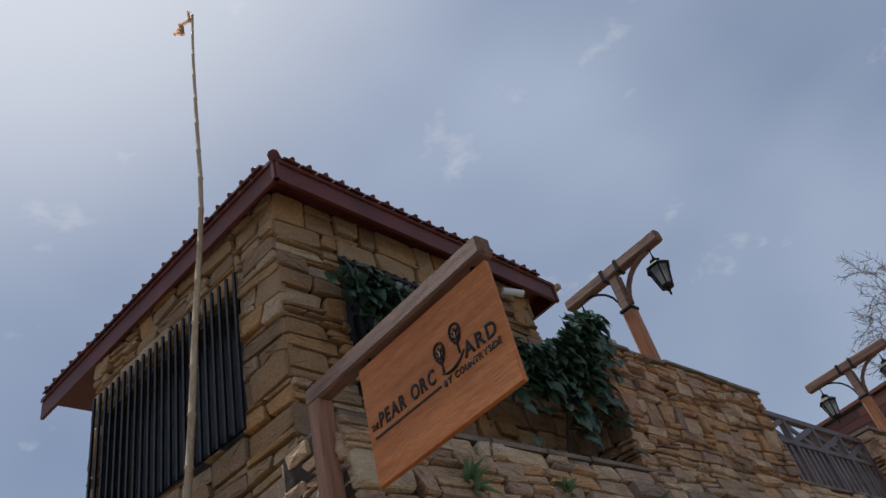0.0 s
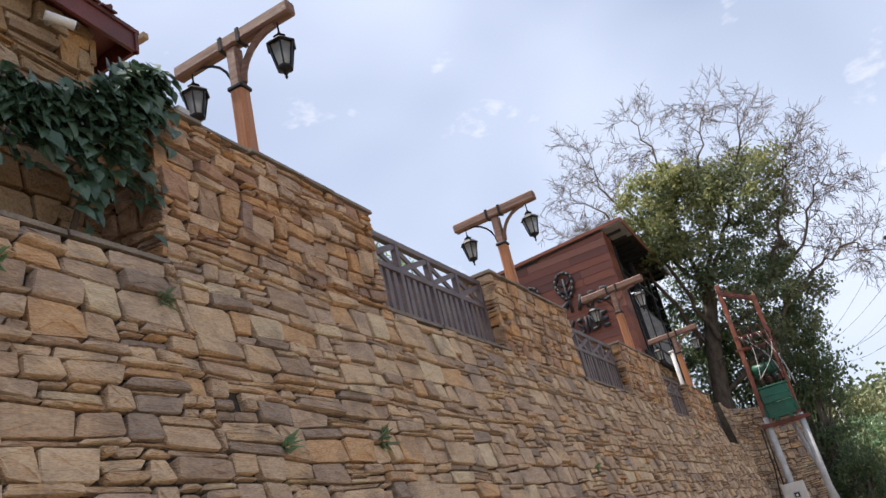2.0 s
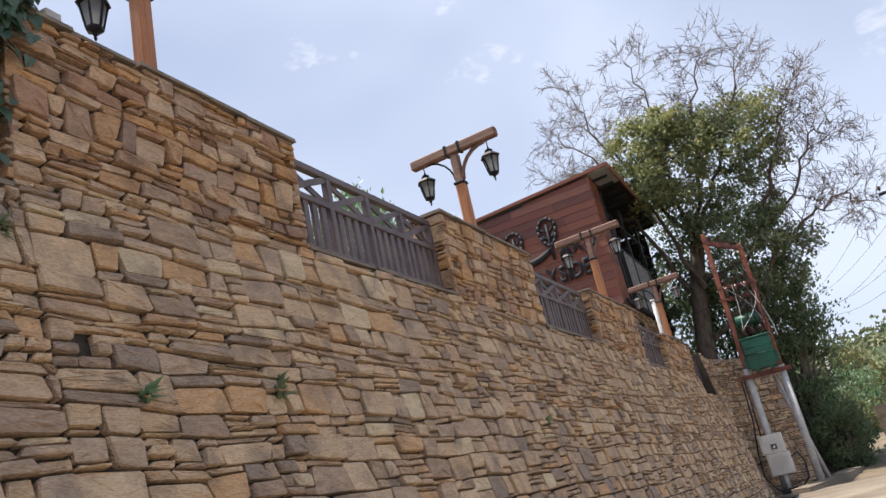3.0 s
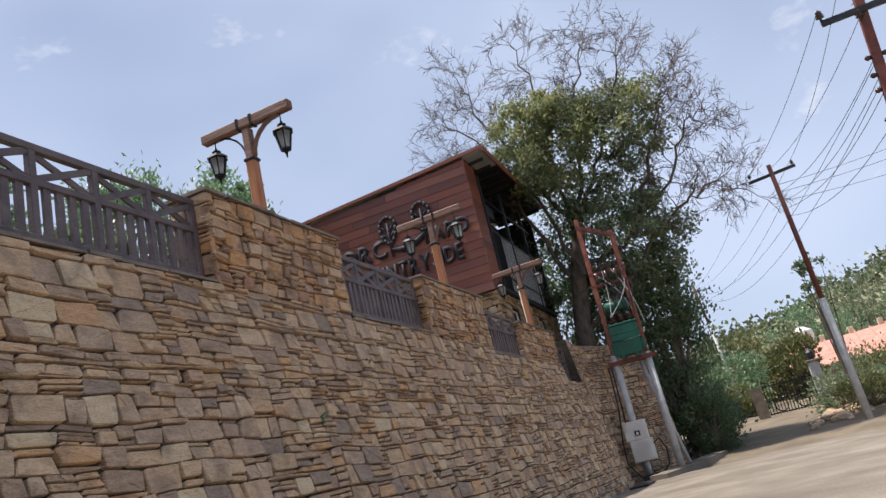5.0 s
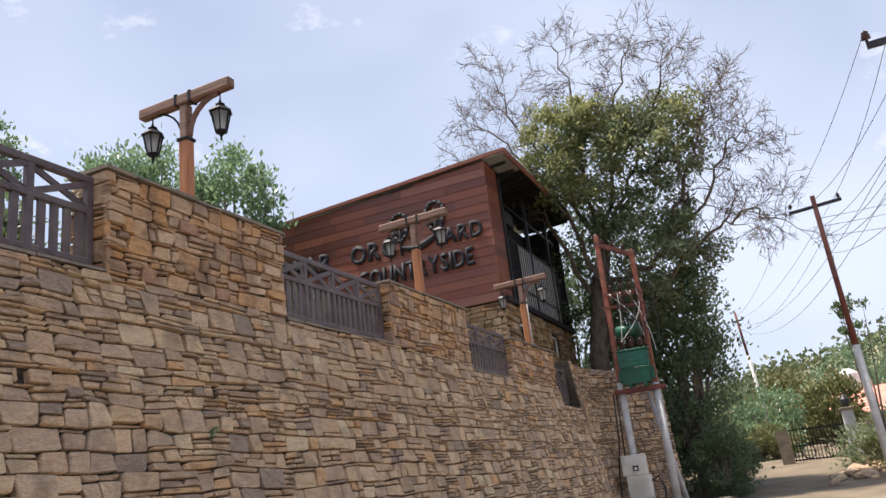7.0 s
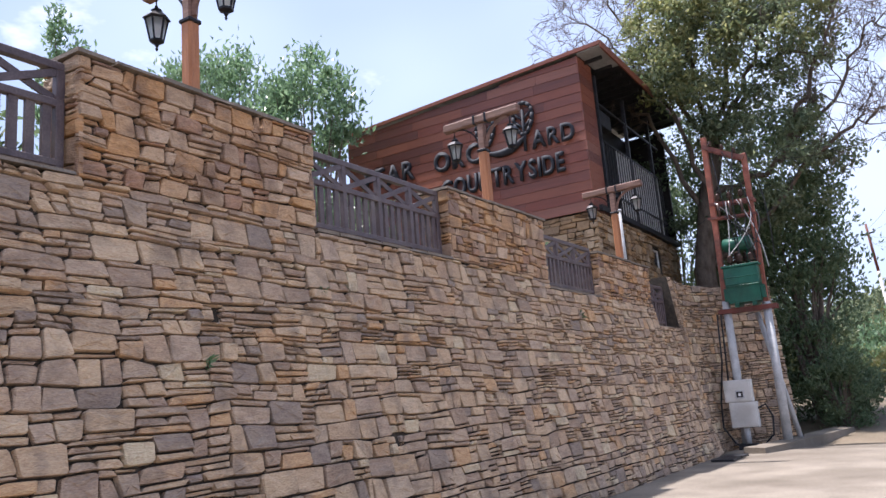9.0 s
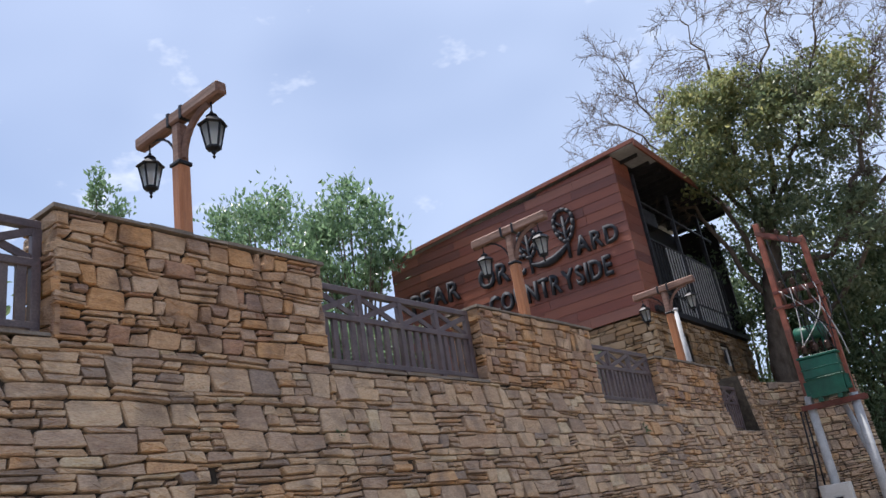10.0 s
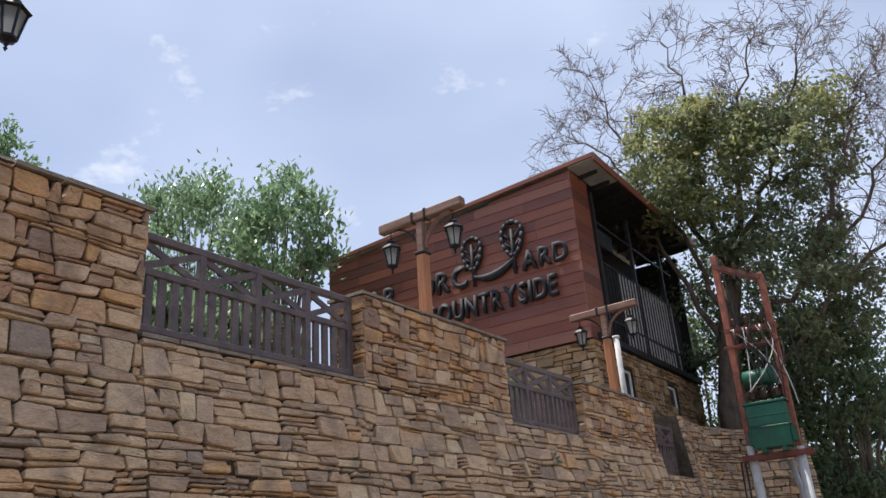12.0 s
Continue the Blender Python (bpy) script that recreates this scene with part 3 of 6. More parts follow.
def build_cabin():
    cabin = thing("lodge", "two-storey lodge with red cedar front above tan stone", "building", at=(-7.3, 29, 4))
    bm = fresh()
    hexa(bm, [(CL, CF + 0.06, CZ), (CR - 0.03, CF + 0.06, CZ), (CR - 0.03, CF + 0.3, CZ), (CL, CF + 0.3, CZ),
              (CL, CF + 0.06, cabin_top(CL)), (CR - 0.03, CF + 0.06, cabin_top(CR)), (CR - 0.03, CF + 0.3, cabin_top(CR)), (CL, CF + 0.3, cabin_top(CL))])
    front = part("front_wall", bm, M_DARK, cabin, "wall clad in red cedar boards")
    z, row = CZ, 0
    while z < 10.85:
        h = 0.262
        x = CL
        while x < CR - 0.01:
            n = min(CR, x + random.uniform(0.9, 2.6))
            if CR - n < 0.7:
                n = CR
            z1a, z1b = min(z + h - 0.004, cabin_top(x)), min(z + h - 0.004, cabin_top(n))
            if z1a > z + 0.02 and z1b > z + 0.02:
                tilt = 0.009
                bm = slab([(x + 0.003, CF - tilt, z), (n - 0.003, CF - tilt, z), (n - 0.003, CF + 0.05, z), (x + 0.003, CF + 0.05, z)],
                          [(x + 0.003, CF + 0.004, z1a), (n - 0.003, CF + 0.004, z1b), (n - 0.003, CF + 0.05, z1b), (x + 0.003, CF + 0.05, z1a)])
                part("board", bm, M_CLAD, front)
            x = n
        z += h
        row += 1
    # the clad return on the road side
    bm = fresh()
    block(bm, CR - 0.2, CR - 0.03, CF + 0.31, CF + 0.95, CZ, cabin_top(CR))
    ret = part("return_wall", bm, M_DARK, cabin)
    z = CZ
    while z < 10.7:
        bm = fresh()
        block(bm, CR - 0.028, CR + 0.01, CF - 0.01, CF + 0.96, z, min(z + 0.254, cabin_top(CR)))
        part("board", bm, M_CLAD, ret)
        z += 0.262
    # roof with a deep eave over the balcony
    def roof_slab(x0, x1, y0, y1, drop, h):
        return slab([(x0, y0, cabin_top(x0) + drop), (x1, y0, cabin_top(x1) + drop), (x1, y1, cabin_top(x1) + drop), (x0, y1, cabin_top(x0) + drop)],
                    [(x0, y0, cabin_top(x0) + drop + h), (x1, y0, cabin_top(x1) + drop + h), (x1, y1, cabin_top(x1) + drop + h), (x0, y1, cabin_top(x0) + drop + h)])
    roof = part("roof", roof_slab(CL - 0.3, CR + 0.68, CF - 0.06, CB, 0.1, 0.06), M_GREYTIN, cabin, "grey metal sheet roof")
    part("fascia", roof_slab(CL - 0.3, CR + 0.70, CF - 0.12, CF - 0.065, 0.05, 0.10), M_CLAD, cabin, "red-brown fascia board")
    part("fascia", roof_slab(CR + 0.685, CR + 0.725, CF - 0.12, CB, -0.06, 0.2), M_CLAD, cabin)
    # added dark sheet: the shade under the eave is put into its colour
    part("eave_shade", roof_slab(CR - 1.25, CR + 0.68, CF + 0.31, CB, 0.06, 0.035), M_DARK, cabin, "dark sheet for the shade under the eave")
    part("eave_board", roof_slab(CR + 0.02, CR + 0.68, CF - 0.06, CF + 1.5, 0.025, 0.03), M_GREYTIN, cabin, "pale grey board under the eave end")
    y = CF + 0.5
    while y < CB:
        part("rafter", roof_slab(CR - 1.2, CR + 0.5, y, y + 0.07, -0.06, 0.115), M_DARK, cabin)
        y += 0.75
    # floor of the balcony, posts, screen, glazing blackened for the unlit depth behind
    bm = fresh()
    block(bm, CL, CR + 0.1, CF + 0.31, CB, CZ + 0.02, CZ + 0.16)
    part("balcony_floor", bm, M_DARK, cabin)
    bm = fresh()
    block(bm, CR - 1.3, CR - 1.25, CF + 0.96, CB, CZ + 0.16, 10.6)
    part("glazing", bm, M_INK, cabin, "glazing behind the balcony, its unlit depth put in as black")
    bm = fresh()
    block(bm, CL, CR - 1.31, CB - 0.2, CB, CZ + 0.16, 10.15)
    part("back_wall", bm, M_CLAD, cabin)
    # added black sheet: the dark of the balcony's far end as a colour
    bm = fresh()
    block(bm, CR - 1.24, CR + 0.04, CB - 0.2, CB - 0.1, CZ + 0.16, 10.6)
    part("end_shade", bm, M_INK, cabin, "black sheet for the shade at the balcony end")
    for y in (CF + 1.1, CF + 3.4, CF + 5.7):
        bm = fresh()
        block(bm, CR - 0.06, CR + 0.04, y, y + 0.1, CZ + 0.16, 10.6, 0.005)
        part("balcony_post", bm, M_DARK, cabin)
    for z in (7.3, 8.75, 9.8):
        bm = fresh()
        block(bm, CR - 0.04, CR + 0.02, CF + 1.2, CF + 6.6, z, z + 0.05)
        part("balcony_rail", bm, M_DARK, cabin)
    y = CF + 1.25
    while y < CF + 6.6:
        bm = fresh()
        block(bm, CR - 0.015, CR + 0.01, y, y + 0.028, CZ + 0.16, 8.75)
        # pale middle balusters: light through the slat gaps put into their colour
        part("baluster", bm, M_GREYPOLE if CF + 2.2 < y < CF + 6.2 else M_DARK, cabin)
        y += 0.21
    bm = fresh()
    block(bm, CR - 0.3, CR - 0.05, CF + 1.3, CF + 2.3, 9.3, 9.75, 0.02)
    part("air_conditioner", bm, M_DARK, cabin)
    return cabin, front


CABIN, CABIN_FRONT = build_cabin()


def build_ground_floor():
    bm = fresh()
    zb = 3.2
    block(bm, CL, CR - 0.06, CF + 0.12, CF + 0.4, zb, CZ - 0.01)
    openings = [(27.3, 28.2, 5.6, 6.25), (30.6, 31.4, 5.7, 6.3)]
    y = CF + 0.4
    for a, b, z0, z1 in openings:
        block(bm, CR - 0.35, CR - 0.06, y, a, zb, CZ + 0.01)
        block(bm, CR - 0.35, CR - 0.06, a, b, zb, z0)
        block(bm, CR - 0.35, CR - 0.06, a, b, z1, CZ + 0.01)
        y = b
    block(bm, CR - 0.35, CR - 0.06, y, CB, zb, CZ + 0.01)
    ob = solid("wall_ground_floor", bm, M_JOINT, "tan stone ground floor wall under the cedar front", "stone wall", "structure")
    for k, (a, b, z0, z1) in enumerate(openings):
        win = thing("window_%d" % (k + 1), "small white-framed window in the stone wall", "window", at=(CR - 0.2, (a + b) / 2, z0), kind="structure")
        for nm, q in (("window_frame", (a, a + 0.06, z0, z1)), ("window_frame", (b - 0.06, b, z0, z1)), ("window_frame", (a + 0.06, b - 0.06, z0, z0 + 0.06)), ("window_frame", (a + 0.06, b - 0.06, z1 - 0.06, z1))):
            bm = fresh()
            block(bm, CR - 0.2, CR - 0.12, *q)
            part(nm, bm, M_WHITE, win)
        bm = fresh()
        block(bm, CR - 0.17, CR - 0.16, a + 0.06, b - 0.06, z0 + 0.06, z1 - 0.06)
        part("pane", bm, M_DARK, win, "dark reflecting pane")
    return ob


GROUND_FLOOR = build_ground_floor()


def drain_pipe(pts, r):
    bm = fresh()
    tube(bm, pts, r, 10)
    p = thing("drain_pipe", "pale grey plastic drain pipe beside the stone ground floor", "pipe", "drain pipes of the lodge", at=pts[-1])
    part("pipe", bm, M_GREYPOLE, p)
    for a in (pts[0], pts[-1]):
        bm = fresh()
        tube(bm, [Vector(a) - Vector((0, 0, 0.03)), Vector(a) + Vector((0, 0, 0.03))], r * 1.3, 10)
        part("collar", bm, M_GREYPOLE, p)


drain_pipe([(-3.0, 24.75, 6.2), (-3.0, 24.75, 3.95)], 0.055)
drain_pipe([(-3.3, 33.2, 6.6), (-3.15, 33.5, 5.6), (-3.0, 33.9, 4.2)], 0.05)


# ---- railings ----
def railing(y0, y1, z):
    """Top and middle rails, crossed braces between them and flat balusters below."""
    label = "dark brown painted railing with crossed braces and slats on stone wall"
    r = thing("railing", label, "railing", "railings between the piers", at=(wx(y0) - 0.2, y0, z + 0.04))
    xo = -0.17
    top, mid, low = z + 0.93, z + 0.61, z + 0.11

    def p(y, zz, o=0.0):
        return (wx(y) + xo + o, y, zz)
    a, b = y0 + 0.03, y1 - 0.03
    for name, zz, h in (("top_rail", top, 0.07), ("middle_rail", mid, 0.065), ("bottom_rail", low, 0.06)):
        bm = fresh()
        bar(bm, p(a, zz), p(b, zz), 0.07, h, bevel=0.006)
        part(name, bm, M_RAIL, r)
    bays = max(2, round((b - a) / 0.68))
    step = (b - a) / bays
    for k in range(bays + 1):
        y = min(max(a + k * step, a + 0.03), b - 0.03)
        bm = fresh()
        bar(bm, p(y, z + 0.03), p(y, top - 0.03), 0.066, 0.075, up=(0, 1, 0), bevel=0.006)
        part("post", bm, M_RAIL, r)
    for k in range(bays):
        s, e = a + k * step + 0.03, a + (k + 1) * step - 0.03
        for (ya, za), (yb, zb), o in (((s, mid + 0.03), (e, top - 0.04), 0.0125), ((s, top - 0.04), (e, mid + 0.03), -0.0125)):
            bm = fresh()
            bar(bm, p(ya, za, o), p(yb, zb, o), 0.024, 0.062)
            part("brace", bm, M_RAIL, r)
        for j in range(1, 5):
            y = s - 0.03 + j * step / 5
            bm = fresh()
            bar(bm, p(y, low + 0.026), p(y, mid - 0.026), 0.074, 0.035, up=(1, 0, 0))
            part("slat", bm, M_RAIL, r)
    return r


for a, b, z in PANELS:
    railing(a, b, z)


# ---- lamp posts with two lanterns ----
def lamp_post(y, cx, foot, top):
    lp = thing("lamp_post", "timber gallows lamp post with two black lanterns, on a stone pier", "lamp post", "lamp posts along the wall", at=(cx, y, foot))
    z = top
    bm = fresh()
    bar(bm, (cx, y, foot), (cx, y, z - 0.52), 0.135, 0.135, up=(0, 1, 0), bevel=0.022)
    part("post", bm, M_POST, lp, "varnished orange-brown squared post")
    bm = fresh()
    bar(bm, (cx, y, z - 0.50), (cx, y, z - 0.075), 0.115, 0.115, up=(0, 1, 0), bevel=0.018)
    part("post_head", bm, M_BEAM, lp, "weathered brown post head")
    bm = fresh()
    block(bm, cx - 0.078, cx + 0.078, y - 0.078, y + 0.078, z - 0.53, z - 0.49, 0.008)
    part("collar", bm, M_IRON, lp)
    bm = fresh()
    bar(bm, (cx - 0.66, y, z - 0.01), (cx + 0.66, y, z + 0.02), 0.125, 0.135, bevel=0.02)
    part("crossbeam", bm, M_BEAM, lp, "weathered squared crossbeam")
    for x in (-0.1, 0.1):
        bm = fresh()
        block(bm, cx + x - 0.02, cx + x + 0.02, y - 0.066, y + 0.066, z - 0.068, z + 0.079, 0.003)
        part("strap", bm, M_IRON, lp)
    for side, w in ((1, 0.055), (-1, 0.022)):
        arc = []
        for k in range(7):
            t = k / 6 * math.pi / 2
            arc.append((cx + side * (0.06 + 0.40 * (1 - math.cos(t))), y, z - 0.46 + 0.40 * math.sin(t)))
        bm = fresh()
        tube(bm, arc, w * 0.62, 6 if side < 0 else 4)
        part("brace", bm, M_BEAM if side > 0 else M_IRON, lp, "curved timber brace" if side > 0 else "thin curved iron brace")
    for side in (1, -1):
        lx, lz = cx + side * 0.49, z - 0.56
        lan = part("lantern", lathe(fresh(), (lx, y, lz), [(0.028, -0.02), (0.072, 0.0), (0.075, 0.02), (0.06, 0.024)], 6), M_IRON, lp, "black hexagonal iron lantern")
        bm = fresh()
        lathe(bm, (lx, y, lz), [(0.058, 0.026), (0.104, 0.238)], 6)
        part("glass", bm, M_LAMPGLASS, lan, "frosted glass panes")
        for j in range(6):
            an = 2 * math.pi * j / 6
            bm = fresh()
            bar(bm, (lx + 0.066 * math.cos(an), y + 0.066 * math.sin(an), lz + 0.018), (lx + 0.112 * math.cos(an), y + 0.112 * math.sin(an), lz + 0.242), 0.015, 0.015)
            part("glazing_bar", bm, M_IRON, lan)
        part("cap", lathe(fresh(), (lx, y, lz), [(0.13, 0.238), (0.14, 0.25), (0.085, 0.30), (0.045, 0.325), (0.045, 0.34), (0.06, 0.345), (0.02, 0.375), (0.012, 0.40)], 6), M_IRON, lan)
        part("finial", lathe(fresh(), (lx, y, lz), [(0.004, -0.10), (0.016, -0.075), (0.008, -0.06), (0.022, -0.04), (0.022, -0.021)], 6), M_IRON, lan)
        part("bulb", lathe(fresh(), (lx, y, lz), [(0.012, 0.05), (0.03, 0.09), (0.03, 0.14), (0.014, 0.18)], 8), M_WHITE, lan)
        bm = fresh()
        tube(bm, [(lx, y, lz + 0.40), (lx, y, z - 0.06)], 0.008, 6)
        part("hook", bm, M_IRON, lan)
    return lp


lamp_post(6.89, -3.17, 5.07, 6.43)
lamp_post(12.24, -2.945, 5.11, 6.40)
lamp_post(17.7, -2.70, 5.02, 6.36)
lamp_post(23.3, -2.62, 4.76, 6.33)


# ---- hanging sign on a timber bracket ----
def build_sign():
    y = 2.675
    sg = thing("hanging_sign", "orange wooden board sign hanging from a weathered timber bracket", "sign", at=(-3.05, y, 3.0))
    bm = fresh()
    bar(bm, (-3.08, y, 2.98), (-3.08, y, 3.89), 0.11, 0.11, up=(0, 1, 0), bevel=0.015)
    part("post", bm, M_TIMBER, sg, "weathered brown timber post")
    bm = fresh()
    bar(bm, (-3.15, y, 3.935), (-1.70, y, 3.935), 0.10, 0.115, bevel=0.014)
    part("beam", bm, M_BEAM, sg, "weathered timber beam")
    bm = fresh()
    block(bm, -2.71, -1.72, y - 0.015, y + 0.015, 3.20, 3.855, 0.004)
    board = part("board", bm, M_SIGN, sg, "orange-brown varnished sign board")
    for x in (-2.62, -1.81):
        bm = fresh()
        tube(bm, [(x, y, 3.845), (x, y, 3.89)], 0.012, 8)
        part("hanger", bm, M_IRON, sg)
    return sg, board


SIGN, BOARD = build_sign()


def lettering(text, size, at, width, depth, material, parent, name, toward="-y"):
    """Raised letters that stand on a face looking towards -y, each one a mesh of its own; at: left foot of the line."""
    x = 0.0
    made = []
    for ch in text:
        if ch == " ":
            x += 0.42
            continue
        cu = bpy.data.curves.new("glyph", "FONT")
        cu.body, cu.size, cu.extrude, cu.resolution_u, cu.offset = ch, 1.0, 0.0, 3, 0.024
        tmp = bpy.data.objects.new("glyph", cu)
        scene.collection.objects.link(tmp)
        me = bpy.data.meshes.new_from_object(tmp.evaluated_get(bpy.context.evaluated_depsgraph_get()))
        bpy.data.objects.remove(tmp)
        bm = fresh()
        bm.from_mesh(me)
        bpy.data.meshes.remove(me)
        wide = max(v.co.x for v in bm.verts) - min(v.co.x for v in bm.verts)
        left = min(v.co.x for v in bm.verts)
        for v in bm.verts:
            v.co.x += x - left
        made.append(bm)
        x += wide + 0.12
    total = x - 0.12
    for bm in made:
        geom = bmesh.ops.extrude_face_region(bm, geom=list(bm.faces))
        for v in geom["geom"]:
            if isinstance(v, bmesh.types.BMVert):
                v.co.z += 1.0
        for v in bm.verts:
            px, pz, d = v.co.x / total * width, v.co.y / 0.70 * size, v.co.z * depth
            v.co = Vector((at[0] + px, at[1] - d, at[2] + pz))
        bmesh.ops.recalc_face_normals(bm, faces=list(bm.faces))
        part(name, bm, material, parent)


def leaf_emblem(at, h, depth, material, parent):
    """A tree drawn as an upright leaf outline with a stem and veins."""
    cx, y, z = at
    n = 14
    line = []
    for k in range(n + 1):
        t = 2 * math.pi * k / n
        line.append((cx + 0.21 * h * math.sin(t) * (1 - 0.25 * math.cos(t)), y - depth / 2, z + h * 0.66 - 0.34 * h * math.cos(t)))
    bm = fresh()
    for a, b in zip(line, line[1:]):
        tube(bm, [a, b], h * 0.042, 6)
    part("emblem_leaf", bm, material, parent)
    bm = fresh()
    tube(bm, [(cx, y - depth / 2, z - 0.02 * h), (cx, y - depth / 2, z + 0.85 * h)], h * 0.035, 6)
    for zz in (0.45, 0.62):
        for s in (-1, 1):
            tube(bm, [(cx, y - depth / 2, z + zz * h), (cx + s * 0.16 * h, y - depth / 2, z + (zz + 0.16) * h)], h * 0.028, 6)
    part("emblem_stem", bm, material, parent)


def swoosh(x0, x1, y, z, sag, r, material, parent):
    bm = fresh()
    pts = [(x0 + (x1 - x0) * t / 10, y, z + 0.9 * sag * (t / 10) - sag * 4 * (t / 10) * (1 - t / 10)) for t in range(11)]
    tube(bm, pts, [r * (0.35 + 1.1 * math.sin(math.pi * (k + 0.7) / 11.4)) for k in range(11)], 6)
    part("emblem_curve", bm, material, parent)


# board lettering
lettering("THE", 0.032, (-2.682, 2.659, 3.48), 0.055, 0.003, M_INK, BOARD, "letter")
lettering("PEAR ORC", 0.075, (-2.616, 2.659, 3.475), 0.426, 0.003, M_INK, BOARD, "letter")
lettering("ARD", 0.075, (-1.986, 2.659, 3.475), 0.216, 0.003, M_INK, BOARD, "letter")
lettering("BY COUNTRYSIDE", 0.034, (-2.146, 2.659, 3.418), 0.382, 0.003, M_INK, BOARD, "letter")
leaf_emblem((-2.129, 2.659, 3.491), 0.155, 0.004, M_INK, BOARD)
leaf_emblem((-2.008, 2.659, 3.523), 0.155, 0.004, M_INK, BOARD)
swoosh(-2.146, -1.98, 2.659, 3.491, 0.035, 0.007, M_INK, BOARD)
bm = fresh()
block(bm, -2.666, -2.168, 2.655, 2.659, 3.432, 3.442)
part("underline", bm, M_INK, BOARD)

# front lettering of the lodge
FY = CF - 0.03
lettering("PEAR", 0.55, (-10.95, FY, 8.62), 1.75, 0.09, M_LETTER, CABIN_FRONT, "letter")
lettering("ORC", 0.55, (-8.5, FY, 8.60), 1.5, 0.09, M_LETTER, CABIN_FRONT, "letter")
lettering("ARD", 0.46, (-5.44, FY, 8.58), 1.2, 0.09, M_LETTER, CABIN_FRONT, "letter")
lettering("COUNTRYSIDE", 0.5, (-8.3, FY, 7.80), 3.7, 0.09, M_LETTER, CABIN_FRONT, "letter")
leaf_emblem((-6.80, FY, 8.56), 1.26, 0.09, M_LETTER, CABIN_FRONT)
leaf_emblem((-5.64, FY, 8.60), 1.32, 0.09, M_LETTER, CABIN_FRONT)
swoosh(-6.82, -5.60, FY - 0.04, 8.80, 0.22, 0.075, M_LETTER, CABIN_FRONT)


# ---- bamboo pole with a scrap of cloth ----
def build_bamboo():
    bp = thing("bamboo_pole", "thin dry bamboo flagpole with a faded cloth scrap", "flagpole", at=(-4.34, 2.45, 3.0))

    def bent(z):
        return -3.88 - 0.068 * max(0.0, 6.3 - z) ** 1.6 - 0.017 * max(0.0, z - 6.3)
    pts = [Vector((bent(3.0 + 0.33 * k) - 0.005 * math.sin(k * 1.3), 2.45 + 0.008 * math.sin(k * 0.8), 3.0 + 0.33 * k)) for k in range(18)]
    bm = fresh()
    rad = []
    line = []
    for k, p in enumerate(pts):
        r = 0.028 - 0.0010 * k
        for dz, f in ((-0.014, 1.0), (0.0, 1.3), (0.014, 1.0)):
            line.append(p + Vector((0, 0, dz + 0.014)))
            rad.append(r * f)
    tube(bm, line, rad, 8)
    part("pole", bm, M_BAMBOO, bp)
    bm = fresh()
    g = []
    for i in range(9):
        g.append([bm.verts.new(pts[-1] + Vector((-0.01 - 0.04 * i, -0.03 * math.sin(i * 1.4 + j), 0.10 - 0.045 * j + 0.016 * i + 0.03 * math.sin(i * 0.9)))) for j in range(5)])
    for a, b in zip(g, g[1:]):
        for j in range(4):
            bm.faces.new((a[j], a[j + 1], b[j + 1], b[j])).smooth = True
    bmesh.ops.solidify(bm, geom=list(bm.faces), thickness=0.004)
    part("cloth", bm, M_FLAG, bp, "faded orange and cream cloth scrap")


build_bamboo()


# ---- log ledge at the foot of the sign ----
def build_log():
    bm = fresh()
    tube(bm, [(-2.9, 1.62, 3.055), (-2.885, 2.0, 3.06), (-2.87, 2.45, 3.058), (-2.86, 2.9, 3.062)], [0.042, 0.04, 0.038, 0.036], 10)
    solid("log", bm, M_COPING, "weathered grey-brown log lying on the wall top", "log")


build_log()


# ---- electricity poles ----
def insulator(parent, p, up=(0, 0, 1), s=1.0):
    bm = fresh()
    p = Vector(p)
    d = Vector(up)
    prof = [(0.018, 0), (0.02, 0.05), (0.065, 0.06), (0.03, 0.09), (0.06, 0.10), (0.028, 0.13), (0.05, 0.14), (0.012, 0.18)]
    tube(bm, [p + d * h * s for _, h in prof], [r * s for r, _ in prof], 8)
    part("insulator", bm, M_PORCELAIN, parent)


